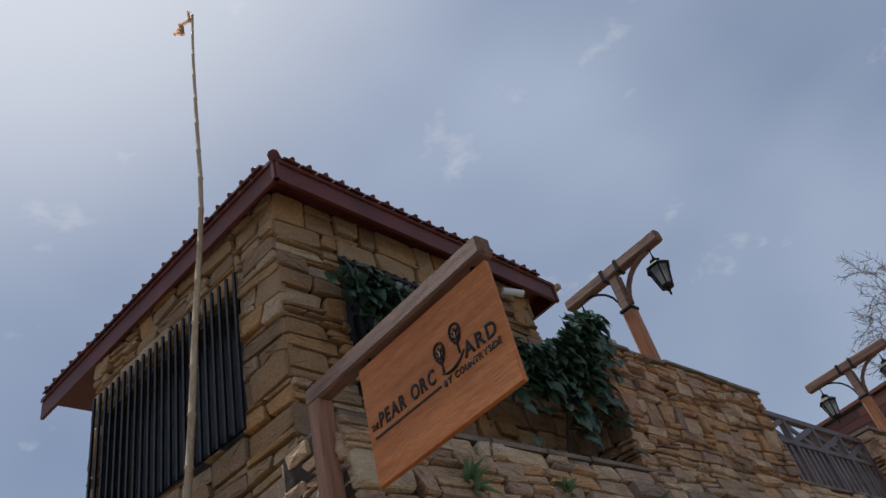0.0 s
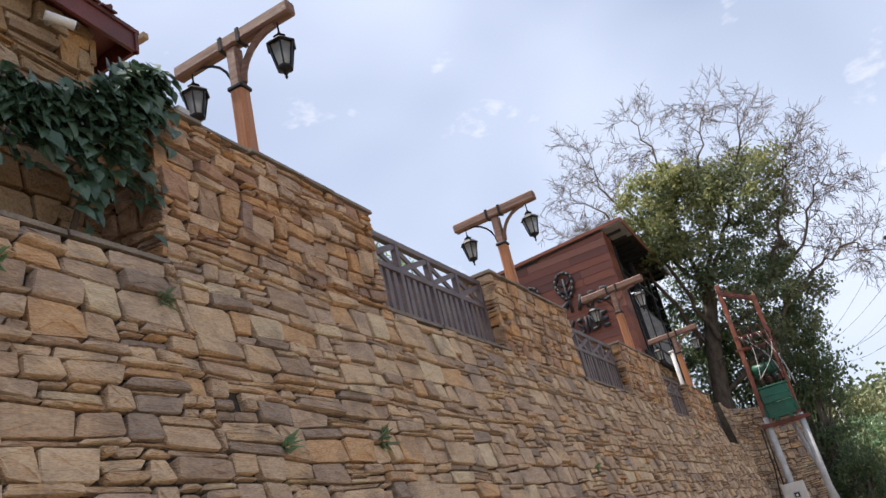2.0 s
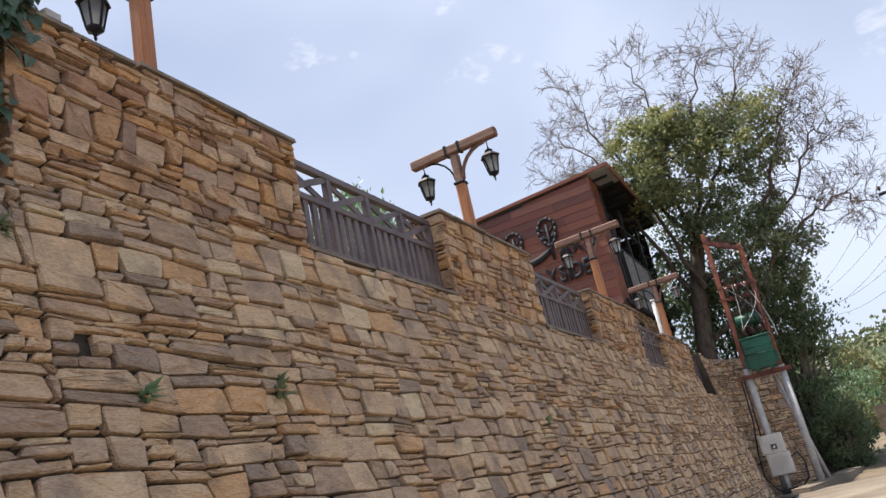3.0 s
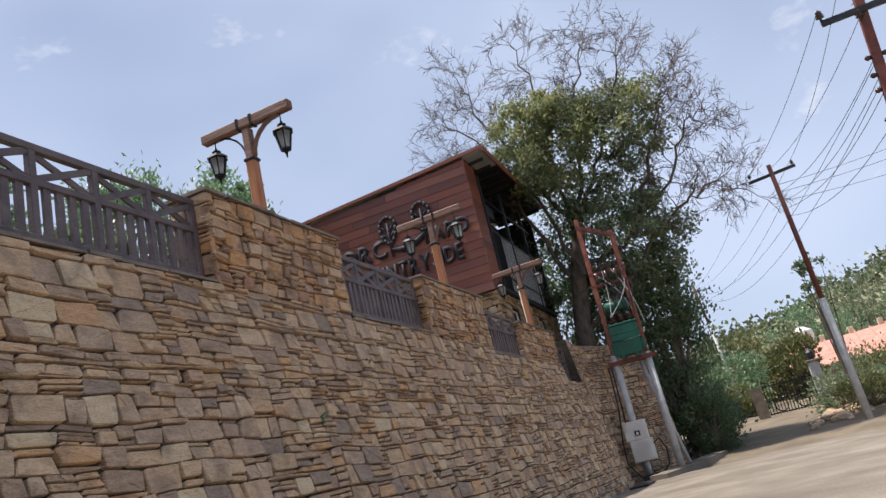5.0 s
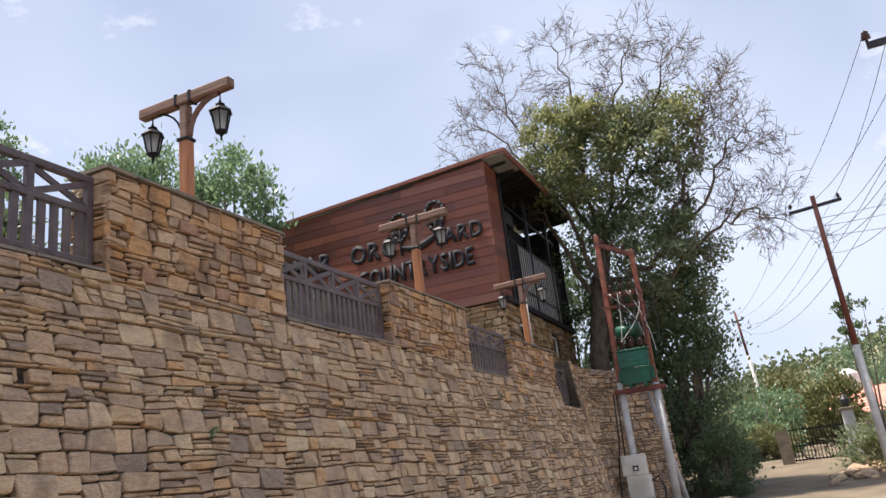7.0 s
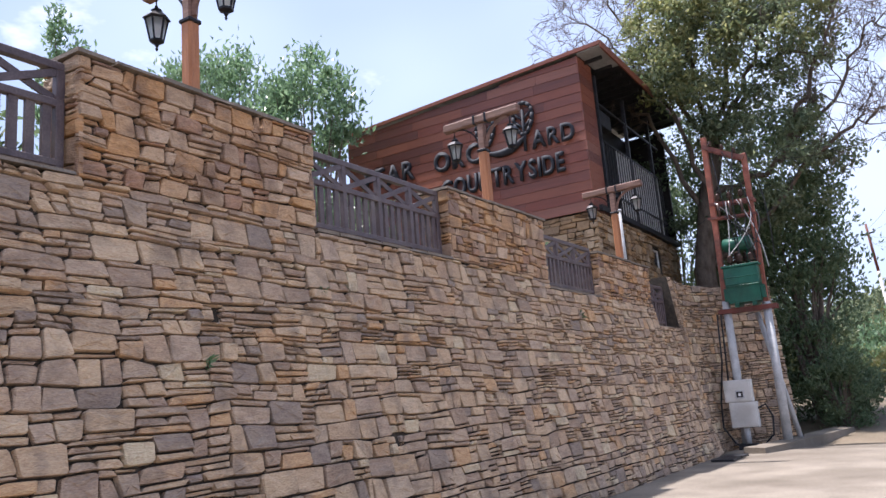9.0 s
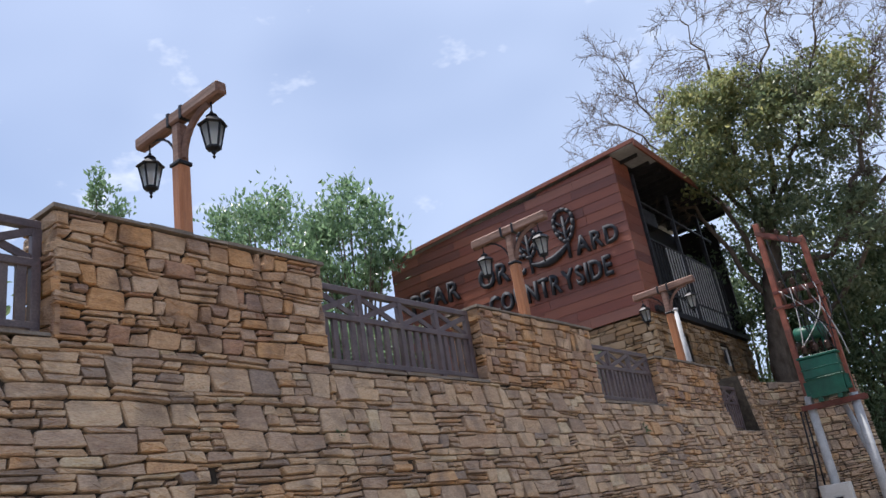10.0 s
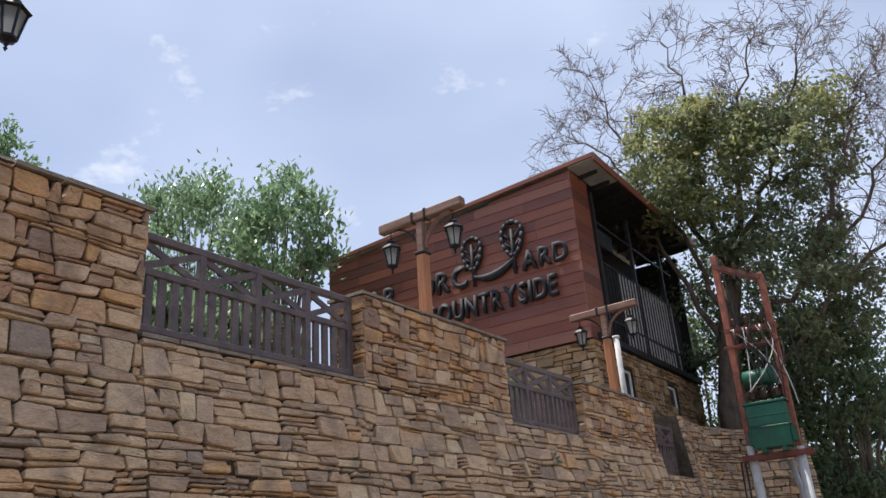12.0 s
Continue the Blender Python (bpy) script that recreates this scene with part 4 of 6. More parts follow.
def build_transformer():
    """Two uprights with a beam; the green tank stands on the beam and is a thing of its own."""
    y, xl, xr, g = 27.2, -1.44, -0.51, 0.5
    tp = thing("transformer_pole", "twin electricity poles, grey below and rusty red above", "electricity pole", at=(-1.0, y, g))
    for x0, x1, split, top in ((xl, xl + 0.05, 4.05, 8.2), (xr - 0.02, xr, 3.92, 7.58)):
        bm = fresh()
        tube(bm, [(x0, y, g - 0.05), (x0, y, split)], [0.105, 0.09], 12)
        part("pole_base", bm, M_GREYPOLE, tp, "grey painted lower pole")
        bm = fresh()
        bar(bm, (x0, y, split + 0.002), (x1, y, top), 0.13, 0.11, up=(0, 1, 0), bevel=0.01)
        part("pole_upper", bm, M_RUST_WARM, tp, "rusty red steel channel")
    bm = fresh()
    tube(bm, [(-0.80, y + 0.22, 3.72), (-0.28, y + 0.45, g)], 0.06, 8)
    part("stay", bm, M_GREYPOLE, tp)
    for z, za, a, b, w, mt in ((3.80, 3.80, xl - 0.18, xr + 0.22, 0.11, M_RUST), (7.95, 7.45, xl, xr, 0.1, M_RUST), (6.45, 6.4, xl - 0.02, xr + 0.1, 0.08, M_RUST), (6.1, 6.05, xl - 0.1, xr + 0.1, 0.05, M_RUST)):
        for o in (-0.12, 0.12):
            bm = fresh()
            bar(bm, (a, y + o, z), (b, y + o, za), 0.05, w)
            part("crossbeam", bm, mt, tp)
    for k in range(3):
        insulator(tp, (xl + 0.2 + 0.27 * k, y - 0.12, 7.86 - 0.14 * k))
        insulator(tp, (xl + 0.2 + 0.27 * k, y - 0.12, 6.47), s=1.2)
        bm = fresh()
        tube(bm, [(xl + 0.2 + 0.27 * k, y - 0.2, 6.1), (xl + 0.2 + 0.27 * k, y - 0.22, 6.42)], 0.035, 8)
        part("fuse", bm, M_PORCELAIN, tp)
    tank = thing("transformer", "green enamelled oil transformer on the twin poles", "transformer", at=(-0.94, y, 3.86))
    cx = -0.94
    hw, hd = 0.36, 0.30
    bm = fresh()
    hexa(bm, [(cx - hw, y - hd, 3.95), (cx + hw, y - hd, 3.95), (cx + hw, y + hd, 3.95), (cx - hw, y + hd, 3.95),
              (cx - hw - 0.02, y - hd - 0.02, 4.36), (cx + hw + 0.02, y - hd - 0.02, 4.36), (cx + hw + 0.02, y + hd + 0.02, 4.36), (cx - hw - 0.02, y + hd + 0.02, 4.36)])
    part("tank", bm, M_GREEN, tank)
    bm = fresh()
    block(bm, cx - hw - 0.035, cx + hw + 0.035, y - hd - 0.04, y + hd + 0.04, 4.361, 4.80, 0.02)
    part("upper_tank", bm, M_GREEN, tank)
    for x in (-0.2, 0.2):
        bm = fresh()
        block(bm, cx + x - 0.05, cx + x + 0.05, y - 0.28, y + 0.28, 3.857, 3.949)
        part("foot", bm, M_GREEN, tank)
    for z0, z1, o in ((4.802, 4.85, 0.07), (4.55, 4.575, 0.055), (4.34, 4.359, 0.05)):
        bm = fresh()
        block(bm, cx - hw - o, cx + hw + o, y - hd - o, y + hd + o, z0, z1, 0.006)
        part("lid" if z0 > 4.8 else "rim", bm, M_GREEN, tank)
    for side in (-1, 1):
        for k in range(6):
            bm = fresh()
            xs = cx + side * (hw + 0.06)
            block(bm, xs - 0.04, xs + 0.04, y - 0.25 + 0.095 * k, y - 0.23 + 0.095 * k, 4.02, 4.32)
            part("cooling_fin", bm, M_GREEN, tank)
    bm = fresh()
    tube(bm, [(cx - 0.36, y - 0.05, 5.38), (cx - 0.33, y - 0.05, 5.38), (cx + 0.26, y - 0.05, 5.38), (cx + 0.29, y - 0.05, 5.38)], [0.12, 0.17, 0.17, 0.12], 12)
    part("conservator", bm, M_GREEN, tank)
    for x in (-0.25, 0.18):
        bm = fresh()
        tube(bm, [(cx + x, y - 0.05, 4.85), (cx + x, y - 0.05, 5.23)], 0.03, 8)
        part("pipe", bm, M_GREEN, tank)
    for k in range(3):
        insulator(tank, (cx - 0.22 + 0.24 * k, y - 0.2, 4.85), s=1.5)
        insulator(tank, (cx - 0.1 + 0.22 * k, y + 0.18, 4.85), s=2.2)
    # the drooping leads
    rng = random.Random(14)
    for k in range(12):
        a = Vector((xl + 0.12 + 0.085 * k, y - 0.15, (6.45, 7.7, 6.1)[k % 3]))
        b = Vector((cx - 0.22 + 0.24 * (k % 3), y - 0.2, 5.1)) if k % 2 else Vector((xr + rng.uniform(-0.1, 0.35), y - 0.12, rng.uniform(4.6, 5.4)))
        side = Vector((rng.uniform(-0.12, 0.3), rng.uniform(-0.25, 0.0), 0))
        bm = fresh()
        tube(bm, [a.lerp(b, t / 8) + side * math.sin(math.pi * t / 8) for t in range(9)], 0.012, 5)
        part("lead", bm, M_GREYPOLE if k % 3 == 0 else M_DARK, tp)
    box = thing("meter_box", "off-white metal meter box with a smaller door on a pole", "meter box", at=(-1.4, y - 0.2, 0.5))
    f = y - 0.34
    bm = fresh()
    block(bm, -1.72, -1.10, f, y - 0.11, 1.66, 2.17, 0.015)
    part("upper_cabinet", bm, M_BOX, box)
    bm = fresh()
    block(bm, -1.65, -1.04, f, y - 0.11, 1.08, 1.655, 0.015)
    part("lower_cabinet", bm, M_BOX, box)
    for x0, x1, z0, z1, dep, mt, nm in ((-1.68, -1.14, 1.70, 2.13, 0.012, M_BOX, "cabinet_door"), (-1.61, -1.08, 1.12, 1.61, 0.012, M_BOX, "cabinet_door"), (-1.47, -1.27, 1.74, 1.93, 0.02, M_GREYPOLE, "window_frame"), (-1.44, -1.30, 1.77, 1.90, 0.026, M_DARK, "display"), (-1.40, -1.34, 1.80, 1.86, 0.03, M_WHITE, "label_plate")):
        bm = fresh()
        block(bm, x0, x1, f - dep, f - 0.001, z0, z1, 0.003)
        part(nm, bm, mt, box)
    bm = fresh()
    block(bm, -1.56, -1.14, y - 0.36, y - 0.12, 0.50, 0.72, 0.01)
    part("plinth", bm, M_DARK, box)
    bm = fresh()
    tube(bm, [(-1.35, y - 0.22, 0.70), (-1.35, y - 0.22, 1.09)], 0.07, 10)
    part("pedestal", bm, M_GREYPOLE, box)
    for pts in ([(-1.66, y - 0.12, 3.75), (-1.70, y - 0.16, 2.6), (-1.84, y - 0.2, 1.7), (-1.86, y - 0.25, 1.1), (-1.62, y - 0.25, 0.72), (-1.42, y - 0.25, 0.66)],
                [(-1.05, y - 0.2, 1.5), (-0.86, y - 0.22, 1.58), (-0.74, y - 0.22, 1.3), (-0.78, y - 0.22, 0.9), (-1.0, y - 0.25, 0.68), (-1.2, y - 0.25, 0.64)],
                [(-1.58, y - 0.1, 3.75), (-1.60, y - 0.12, 2.9), (-1.63, y - 0.12, 2.17)]):
        bm = fresh()
        tube(bm, pts, 0.022, 6)
        part("cable", bm, M_DARK, box)


build_transformer()


def line_pole(foot, top, arm, arm_z, grey_to, label):
    p = thing("power_pole", label, "electricity pole", "roadside electricity poles", at=foot)
    foot, top = Vector(foot), Vector(top)
    split = foot.lerp(top, grey_to)
    bm = fresh()
    tube(bm, [foot - Vector((0, 0, 0.1)), split], [0.12, 0.10], 10)
    part("lower_pole", bm, M_GREYPOLE, p, "grey painted lower pole")
    bm = fresh()
    tube(bm, [split, top], [0.085, 0.07], 10)
    part("upper_pole", bm, M_RUST, p, "rusty dark red steel upper pole")
    for z, w in arm:
        c = foot.lerp(top, (z - foot.z) / (top.z - foot.z))
        bm = fresh()
        bar(bm, c + Vector((-w, 0.06, -0.03)), c + Vector((w, -0.06, 0.05)), 0.07, 0.09)
        part("crossarm", bm, M_DARK, p)
        for s in (-0.9, 0.9):
            insulator(p, c + Vector((s * w, -0.06 * s, 0.07)))
    return p


line_pole((4.62, 30.4, 0.6), (4.46, 30.4, 8.85), [(8.52, 0.72)], 8.52, 0.46, "leaning steel electricity pole, grey below, dark red above")
line_pole((1.05, 60, 1.9), (0.4, 60, 10.9), [(10.3, 0.35)], 10.3, 0.68, "far leaning electricity pole beside the road")


def build_h_frame():
    y = 20.0
    h = thing("twin_pole", "twin dark red steel electricity poles with crossarms", "electricity pole", at=(5.7, y, 0.5))
    for x0, x1, top in ((5.26, 6.04, 10.3), (6.06, 6.74, 11.2)):
        bm = fresh()
        bar(bm, (x0, y, 0.45), (x1, y, top), 0.17, 0.15, up=(0, 1, 0), bevel=0.01)
        part("pole", bm, M_RUST, h)
    for z, a, b in ((8.2, 5.13, 6.55), (9.5, 5.59, 7.33), (10.05, 5.75, 7.3)):
        bm = fresh()
        bar(bm, (a, y - 0.12, z), (b, y - 0.12, z + 0.02), 0.06, 0.12)
        part("crossarm", bm, M_DARK, h)
    for x, z in ((5.15, 8.26), (5.78, 8.0), (6.1, 9.56), (5.8, 10.11), (6.45, 9.3)):
        insulator(h, (x, y - 0.12, z), s=1.3)
    for z in (7.28, 6.92, 6.62, 6.03):
        x = 5.26 + (z - 0.45) * 0.079
        for side in (-1, 1):
            bm = fresh()
            tube(bm, [(x + side * 0.06, y, z), (x + side * 0.16, y, z), (x + side * 0.2, y, z + 0.02)], [0.03, 0.055, 0.03], 8)
            part("insulator", bm, M_PORCELAIN, h)
    bm = fresh()
    bar(bm, (5.75, y, 5.95), (6.5, y + 0.1, 4.2), 0.08, 0.08)
    part("brace", bm, M_RUST, h)
    bm = fresh()
    bar(bm, (6.02, y - 0.1, 10.2), (6.2, y - 0.1, 11.3), 0.1, 0.1)
    part("pole_head", bm, M_DARK, h)


build_h_frame()


def wire(a, b, sag, r=0.007):
    a, b = Vector(a), Vector(b)
    bm = fresh()
    tube(bm, [a.lerp(b, t / 14) - Vector((0, 0, sag * 4 * (t / 14) * (1 - t / 14))) for t in range(15)], r, 4)
    return bm


def build_wires():
    w = thing("power_line", "thin dark overhead wires between the electricity poles", "wire", at=(4.0, 25, 8))
    ends = [((5.15, 19.88, 8.48), (3.82, 30.4, 8.72), 0.25), ((5.8, 19.88, 8.1), (4.46, 30.4, 8.72), 0.3), ((6.1, 19.88, 9.7), (5.05, 30.4, 8.72), 0.35), ((5.78, 20, 7.28), (4.5, 30.4, 7.9), 0.35),
            ((5.75, 20, 6.92), (4.5, 30.4, 7.6), 0.4), ((5.73, 20, 6.62), (4.5, 30.4, 7.35), 0.4), ((5.68, 20, 6.03), (4.5, 30.4, 7.1), 0.45), ((5.85, 20, 7.28), (0.45, 60, 10.2), 1.4), ((5.75, 20, 6.8), (0.5, 60, 9.8), 1.6),
            ((3.82, 30.4, 8.72), (0.1, 60, 10.45), 0.6), ((5.05, 30.4, 8.72), (0.7, 60, 10.45), 0.6), ((4.5, 30.4, 7.6), (0.45, 60, 9.7), 0.8), ((3.82, 30.4, 8.72), (-0.6, 27.3, 7.5), 0.5), ((4.5, 30.4, 8.15), (16, 26, 8.6), 0.5),
            ((4.5, 30.4, 7.9), (16, 26, 8.2), 0.5), ((4.5, 30.4, 7.6), (16, 27, 7.6), 0.5), ((-1.4, 27.2, 6.3), (-3.3, 29.0, 6.7), 0.35), ((5.75, 20, 8.4), (9, 12, 9.5), 0.3)]
    for a, b, s in ends:
        part("wire", wire(a, b, s), M_DARK, w)


build_wires()


# ---- plants ----
def leaf_quad(bm, p, d, n, l, w, bend=0.25):
    """A pointed, slightly folded leaf."""
    d, n = d.normalized(), n
    s = d.cross(n)
    s = s.normalized() if s.length > 1e-3 else Vector((1, 0, 0))
    up = s.cross(d)
    a = bm.verts.new(p)
    m1 = bm.verts.new(p + d * l * 0.45 + s * w / 2 + up * bend * w)
    m2 = bm.verts.new(p + d * l * 0.45 - s * w / 2 + up * bend * w)
    e = bm.verts.new(p + d * l - up * bend * w)
    bm.faces.new((a, m1, e))
    bm.faces.new((a, e, m2))


def rand_dir(rng):
    while True:
        v = Vector((rng.uniform(-1, 1), rng.uniform(-1, 1), rng.uniform(-1, 1)))
        if 0.05 < v.length < 1:
            return v.normalized()


def grow(bm, rng, p, d, length, r, level, tips, spread=0.6, up=0.12, sides=5, wander=0.22, kids=(2, 3)):
    """A limb that wanders and forks; collects its tips."""
    n = 5 if level > 1 else 4
    pts, rad = [p.copy()], [r]
    q = p.copy()
    for k in range(n):
        d = (d + rand_dir(rng) * wander + Vector((0, 0, up))).normalized()
        q = q + d * length / n
        pts.append(q.copy())
        rad.append(max(0.007, r * (1 - 0.42 * (k + 1) / n)))
        if level <= 2:
            tips.append((q.copy(), d.copy(), level))
    tube(bm, pts, rad, sides if level > 1 else 3, cap=False)
    if level <= 1:
        for k in range(4):
            a = pts[rng.randint(1, n)]
            e = (d + rand_dir(rng) * 0.9).normalized() * rng.uniform(0.2, 0.42)
            tube(bm, [a, a + e * 0.5 + rand_dir(rng) * 0.03, a + e], [0.008, 0.006, 0.004], 3, cap=False)
    if level == 0:
        return
    for k in range(rng.randint(*kids) + (1 if level > 1 else 0)):
        at = rng.randint(2, n) if k else n
        nd = (d + rand_dir(rng) * spread).normalized()
        grow(bm, rng, pts[at], nd, length * rng.uniform(0.6, 0.82), rad[at] * 0.68, level - 1, tips, spread, up, sides, wander, kids)


def build_big_tree():
    rng = random.Random(11)
    t = thing("tree", "tall half-bare roadside tree with olive and yellowing leaves", "tree", at=(-2.9, 32.0, 0.6))
    bm = fresh()
    base = Vector((-2.9, 32.0, 0.5))
    pts = [base, base + Vector((0.05, 0, 2.5)), base + Vector((0.0, 0, 5.0)), base + Vector((0.4, 0, 7.2)), base + Vector((0.9, -0.2, 8.8))]
    tube(bm, pts, [0.42, 0.36, 0.32, 0.28, 0.24], 10)
    part("trunk", bm, M_BARK, t)
    boughs = [[(-2.2, 31.6, 7.5), (-3.0, 31.0, 10.5), (-4.2, 30.4, 12.8), (-5.4, 30.0, 14.2)], [(-2.0, 31.6, 9.0), (-3.2, 31.0, 12.0), (-4.2, 30.4, 14.0), (-4.5, 30.0, 15.6)],
              [(-2.0, 31.8, 9.3), (-2.2, 31.0, 12.0), (-1.9, 30.6, 14.3), (-2.3, 30.2, 16.2)], [(-2.0, 31.8, 9.3), (-1.0, 31.0, 12.0), (-0.5, 30.6, 14.0), (0.3, 30.2, 15.6)],
              [(-2.0, 31.8, 9.3), (-0.4, 31.2, 11.4), (0.6, 30.8, 13.2), (1.3, 30.2, 14.8)], [(-2.4, 31.9, 7.7), (-0.2, 31.2, 8.2), (1.4, 30.6, 9.4), (2.6, 30.2, 11.0), (3.2, 30.0, 11.4)],
              [(-2.9, 32.0, 5.5), (-0.4, 31.2, 7.2), (1.4, 30.6, 8.5), (2.7, 30.2, 8.8), (3.6, 30.0, 8.2)], [(-0.2, 31.2, 8.2), (1.1, 30.7, 10.4), (1.9, 30.4, 12.0), (2.4, 30.0, 12.8)],
              [(-2.55, 32.0, 7.2), (-3.6, 31.2, 10.2), (-4.7, 30.5, 11.7), (-5.7, 30.0, 12.6)]]
    tips = []
    for line in boughs:
        line = [Vector(p) for p in line]
        bm = fresh()
        pts = []
        for p, q in zip(line, line[1:]):
            for k in range(5):
                pts.append(p.lerp(q, k / 5) + rand_dir(rng) * 0.15 * (1 if pts else 0))
        pts.append(line[-1])
        n = len(pts)
        tube(bm, pts, [0.115 - 0.1 * (k / (n - 1)) ** 0.6 for k in range(n)], 6, cap=False)
        for k in range(n // 3, n):
            along = (pts[min(k + 1, n - 1)] - pts[k - 1]).normalized()
            for _ in range(1 if k < n // 2 else 2):
                d = (along * 0.55 + rand_dir(rng) * 0.9 + Vector((0, 0, 0.08))).normalized()
                grow(bm, rng, pts[k], d, rng.uniform(0.5, 0.95), max(0.012, 0.03 - 0.02 * k / n), 2, tips, 0.85, 0.03, 4, 0.32, (2, 2))
        part("limb", bm, M_BARK, t)
    # leafy crown in clumps low in the tree, bare twigs above
    for mt, count, cen, rad, many in ((M_OAK, 9000, (-1.0, 30.9, 11.3), (2.8, 1.9, 2.7), 95), (M_YELLOW, 7500, (-2.2, 30.3, 12.2), (2.0, 1.3, 1.9), 60), (M_YELLOW, 2400, (0.5, 30.5, 12.6), (1.7, 1.2, 1.3), 30),
                                      (M_OAK, 5000, (-0.2, 31.2, 8.7), (1.9, 1.5, 2.2), 50), (M_SHRUB, 6500, (-0.9, 32.8, 8.0), (2.4, 1.4, 3.2), 100), (M_SHRUB, 3000, (-3.6, 33.5, 9.0), (1.6, 1.2, 2.6), 40)):
        bm = fresh()
        clumps = []
        for _ in range(many):
            v = rand_dir(rng) * rng.uniform(0.2, 1.0) ** 0.5
            clumps.append((Vector(cen) + Vector((v.x * rad[0], v.y * rad[1], v.z * rad[2])), rng.uniform(0.13, 0.32)))
        for k in range(count):
            c, w = clumps[k % many]
            p = c + Vector((rng.gauss(0, w), rng.gauss(0, w), rng.gauss(0, w * 0.7)))
            d = rand_dir(rng) + Vector((0, 0, -0.5))
            leaf_quad(bm, p, d, rand_dir(rng), rng.uniform(0.11, 0.21), rng.uniform(0.06, 0.11))
        part("crown", bm, mt, t, "")
    return t


build_big_tree()


def shrub(name, label, at, size, leaves, material, seed, leaf=(0.08, 0.15), twigs=True, clumps=60, group="", stemz=0.0):
    """Stems and a loose crown of leaves in clumps inside an uneven egg shape."""
    rng = random.Random(seed)
    at = Vector(at)
    sh = thing(name, label, "tree" if name == "tree" else "shrub", group, at=at)
    cs = []
    for _ in range(clumps):
        v = rand_dir(rng) * rng.uniform(0.35, 1.0) ** 0.5
        cs.append((at + Vector((v.x * size[0], v.y * size[1], stemz + size[2] * (0.52 + 0.5 * v.z))), rng.uniform(0.14, 0.3) * min(size)))
    bm = fresh()
    for c, s in cs[:26]:
        mid = at.lerp(c, 0.5) + Vector((0, 0, 0.15 * size[2])) + rand_dir(rng) * 0.1
        tube(bm, [at, mid, c], [0.03 + 0.012 * size[2], 0.02 + 0.004 * size[2], 0.006], 5, cap=False)
    part("stem", bm, M_BARK, sh)
    bm = fresh()
    for k in range(leaves):
        c, s = cs[k % len(cs)]
        p = c + Vector((rng.gauss(0, s), rng.gauss(0, s), rng.gauss(0, s * 0.75)))
        d = (p - at).normalized() + rand_dir(rng) * 0.9
        leaf_quad(bm, p, d, rand_dir(rng), rng.uniform(*leaf), rng.uniform(*leaf) * 0.5)
    part("crown", bm, material, sh)
    return sh


# dense growth under and beyond the big tree
shrub("tree", "dense dark green roadside tree beyond the transformer", (-0.45, 33.2, 0.6), (1.6, 1.5, 7.8), 14000, M_SHRUB, 21, (0.11, 0.2), clumps=120)
shrub("tree", "dense dark green roadside tree beyond the transformer", (-2.2, 34.6, 0.5), (1.9, 1.6, 8.0), 9500, M_SHRUB, 22, (0.11, 0.2), clumps=110)
shrub("tree", "dark leafy tree crowding behind the lodge balcony", (-4.6, 35.6, 3.0), (2.1, 1.6, 6.4), 8000, M_SHRUB, 23, (0.12, 0.22), clumps=90)
shrub("tree", "bright green leafy tree rising behind the terrace", (-15.0, 24.0, 3.9), (2.9, 1.5, 5.4), 6500, M_FRESH, 31, (0.12, 0.27), clumps=72, group="trees on the terrace", stemz=4.3)
shrub("tree", "bright green leafy tree rising behind the terrace", (-11.2, 23.6, 3.9), (1.4, 1.2, 4.8), 3600, M_FRESH, 32, (0.12, 0.27), clumps=42, group="trees on the terrace", stemz=3.9)
shrub("tree", "slim green conifer on the terrace", (-13.5, 17.7, 3.9), (0.55, 0.55, 8.3), 3800, M_FRESH, 33, (0.10, 0.2), clumps=80, group="trees on the terrace")
for k, (x, y, sx, sz) in enumerate(((-3.95, 14.2, 0.5, 1.0), (-3.9, 14.9, 0.55, 1.15), (-3.95, 15.6, 0.5, 1.0), (-3.9, 16.2, 0.45, 1.1), (-4.0, 9.0, 0.45, 0.7), (-4.0, 10.5, 0.5, 0.9), (-3.8, 19.9, 0.45, 0.9), (-3.8, 20.9, 0.45, 0.95), (-6.6, 12.6, 1.3, 1.2), (-5.0, 14.4, 1.1, 0.95), (-6.2, 16.0, 1.4, 1.4), (-5.4, 20.4, 1.2, 1.0), (-8.5, 15.2, 1.5, 1.7), (-8.8, 19.5, 1.6, 1.9))):
    shrub("bush", "dark green garden bush on the terrace", (x, y, 3.9), (sx, 0.55 if sx < 0.6 else 0.9, sz), 1500, (M_SHRUB, M_FRESH, M_SHRUB)[k % 3], 60 + k, (0.08, 0.16), clumps=30, group="bushes on the terrace")
shrub("bush", "dark green bush at the foot of the twin poles", (0.35, 31.0, 0.6), (0.7, 0.8, 2.3), 3800, M_SHRUB, 70, (0.08, 0.16), clumps=40)
shrub("bush", "dark green bush at the foot of the twin poles", (0.65, 32.4, 0.75), (0.6, 0.8, 1.5), 2500, M_SHRUB, 71, (0.08, 0.16), clumps=34)


def build_drain_cover():
    d = thing("drain_cover", "dark steel plates over the drain at the wall foot", "drain cover", at=(-1.5, 24.4, 0.57))
    for k in range(4):
        bm = fresh()
        block(bm, -1.5, -1.05, 23.9 + 0.36 * k, 24.23 + 0.36 * k, 0.585, 0.63, 0.006)
        part("plate", bm, M_DARK, d)


build_drain_cover()


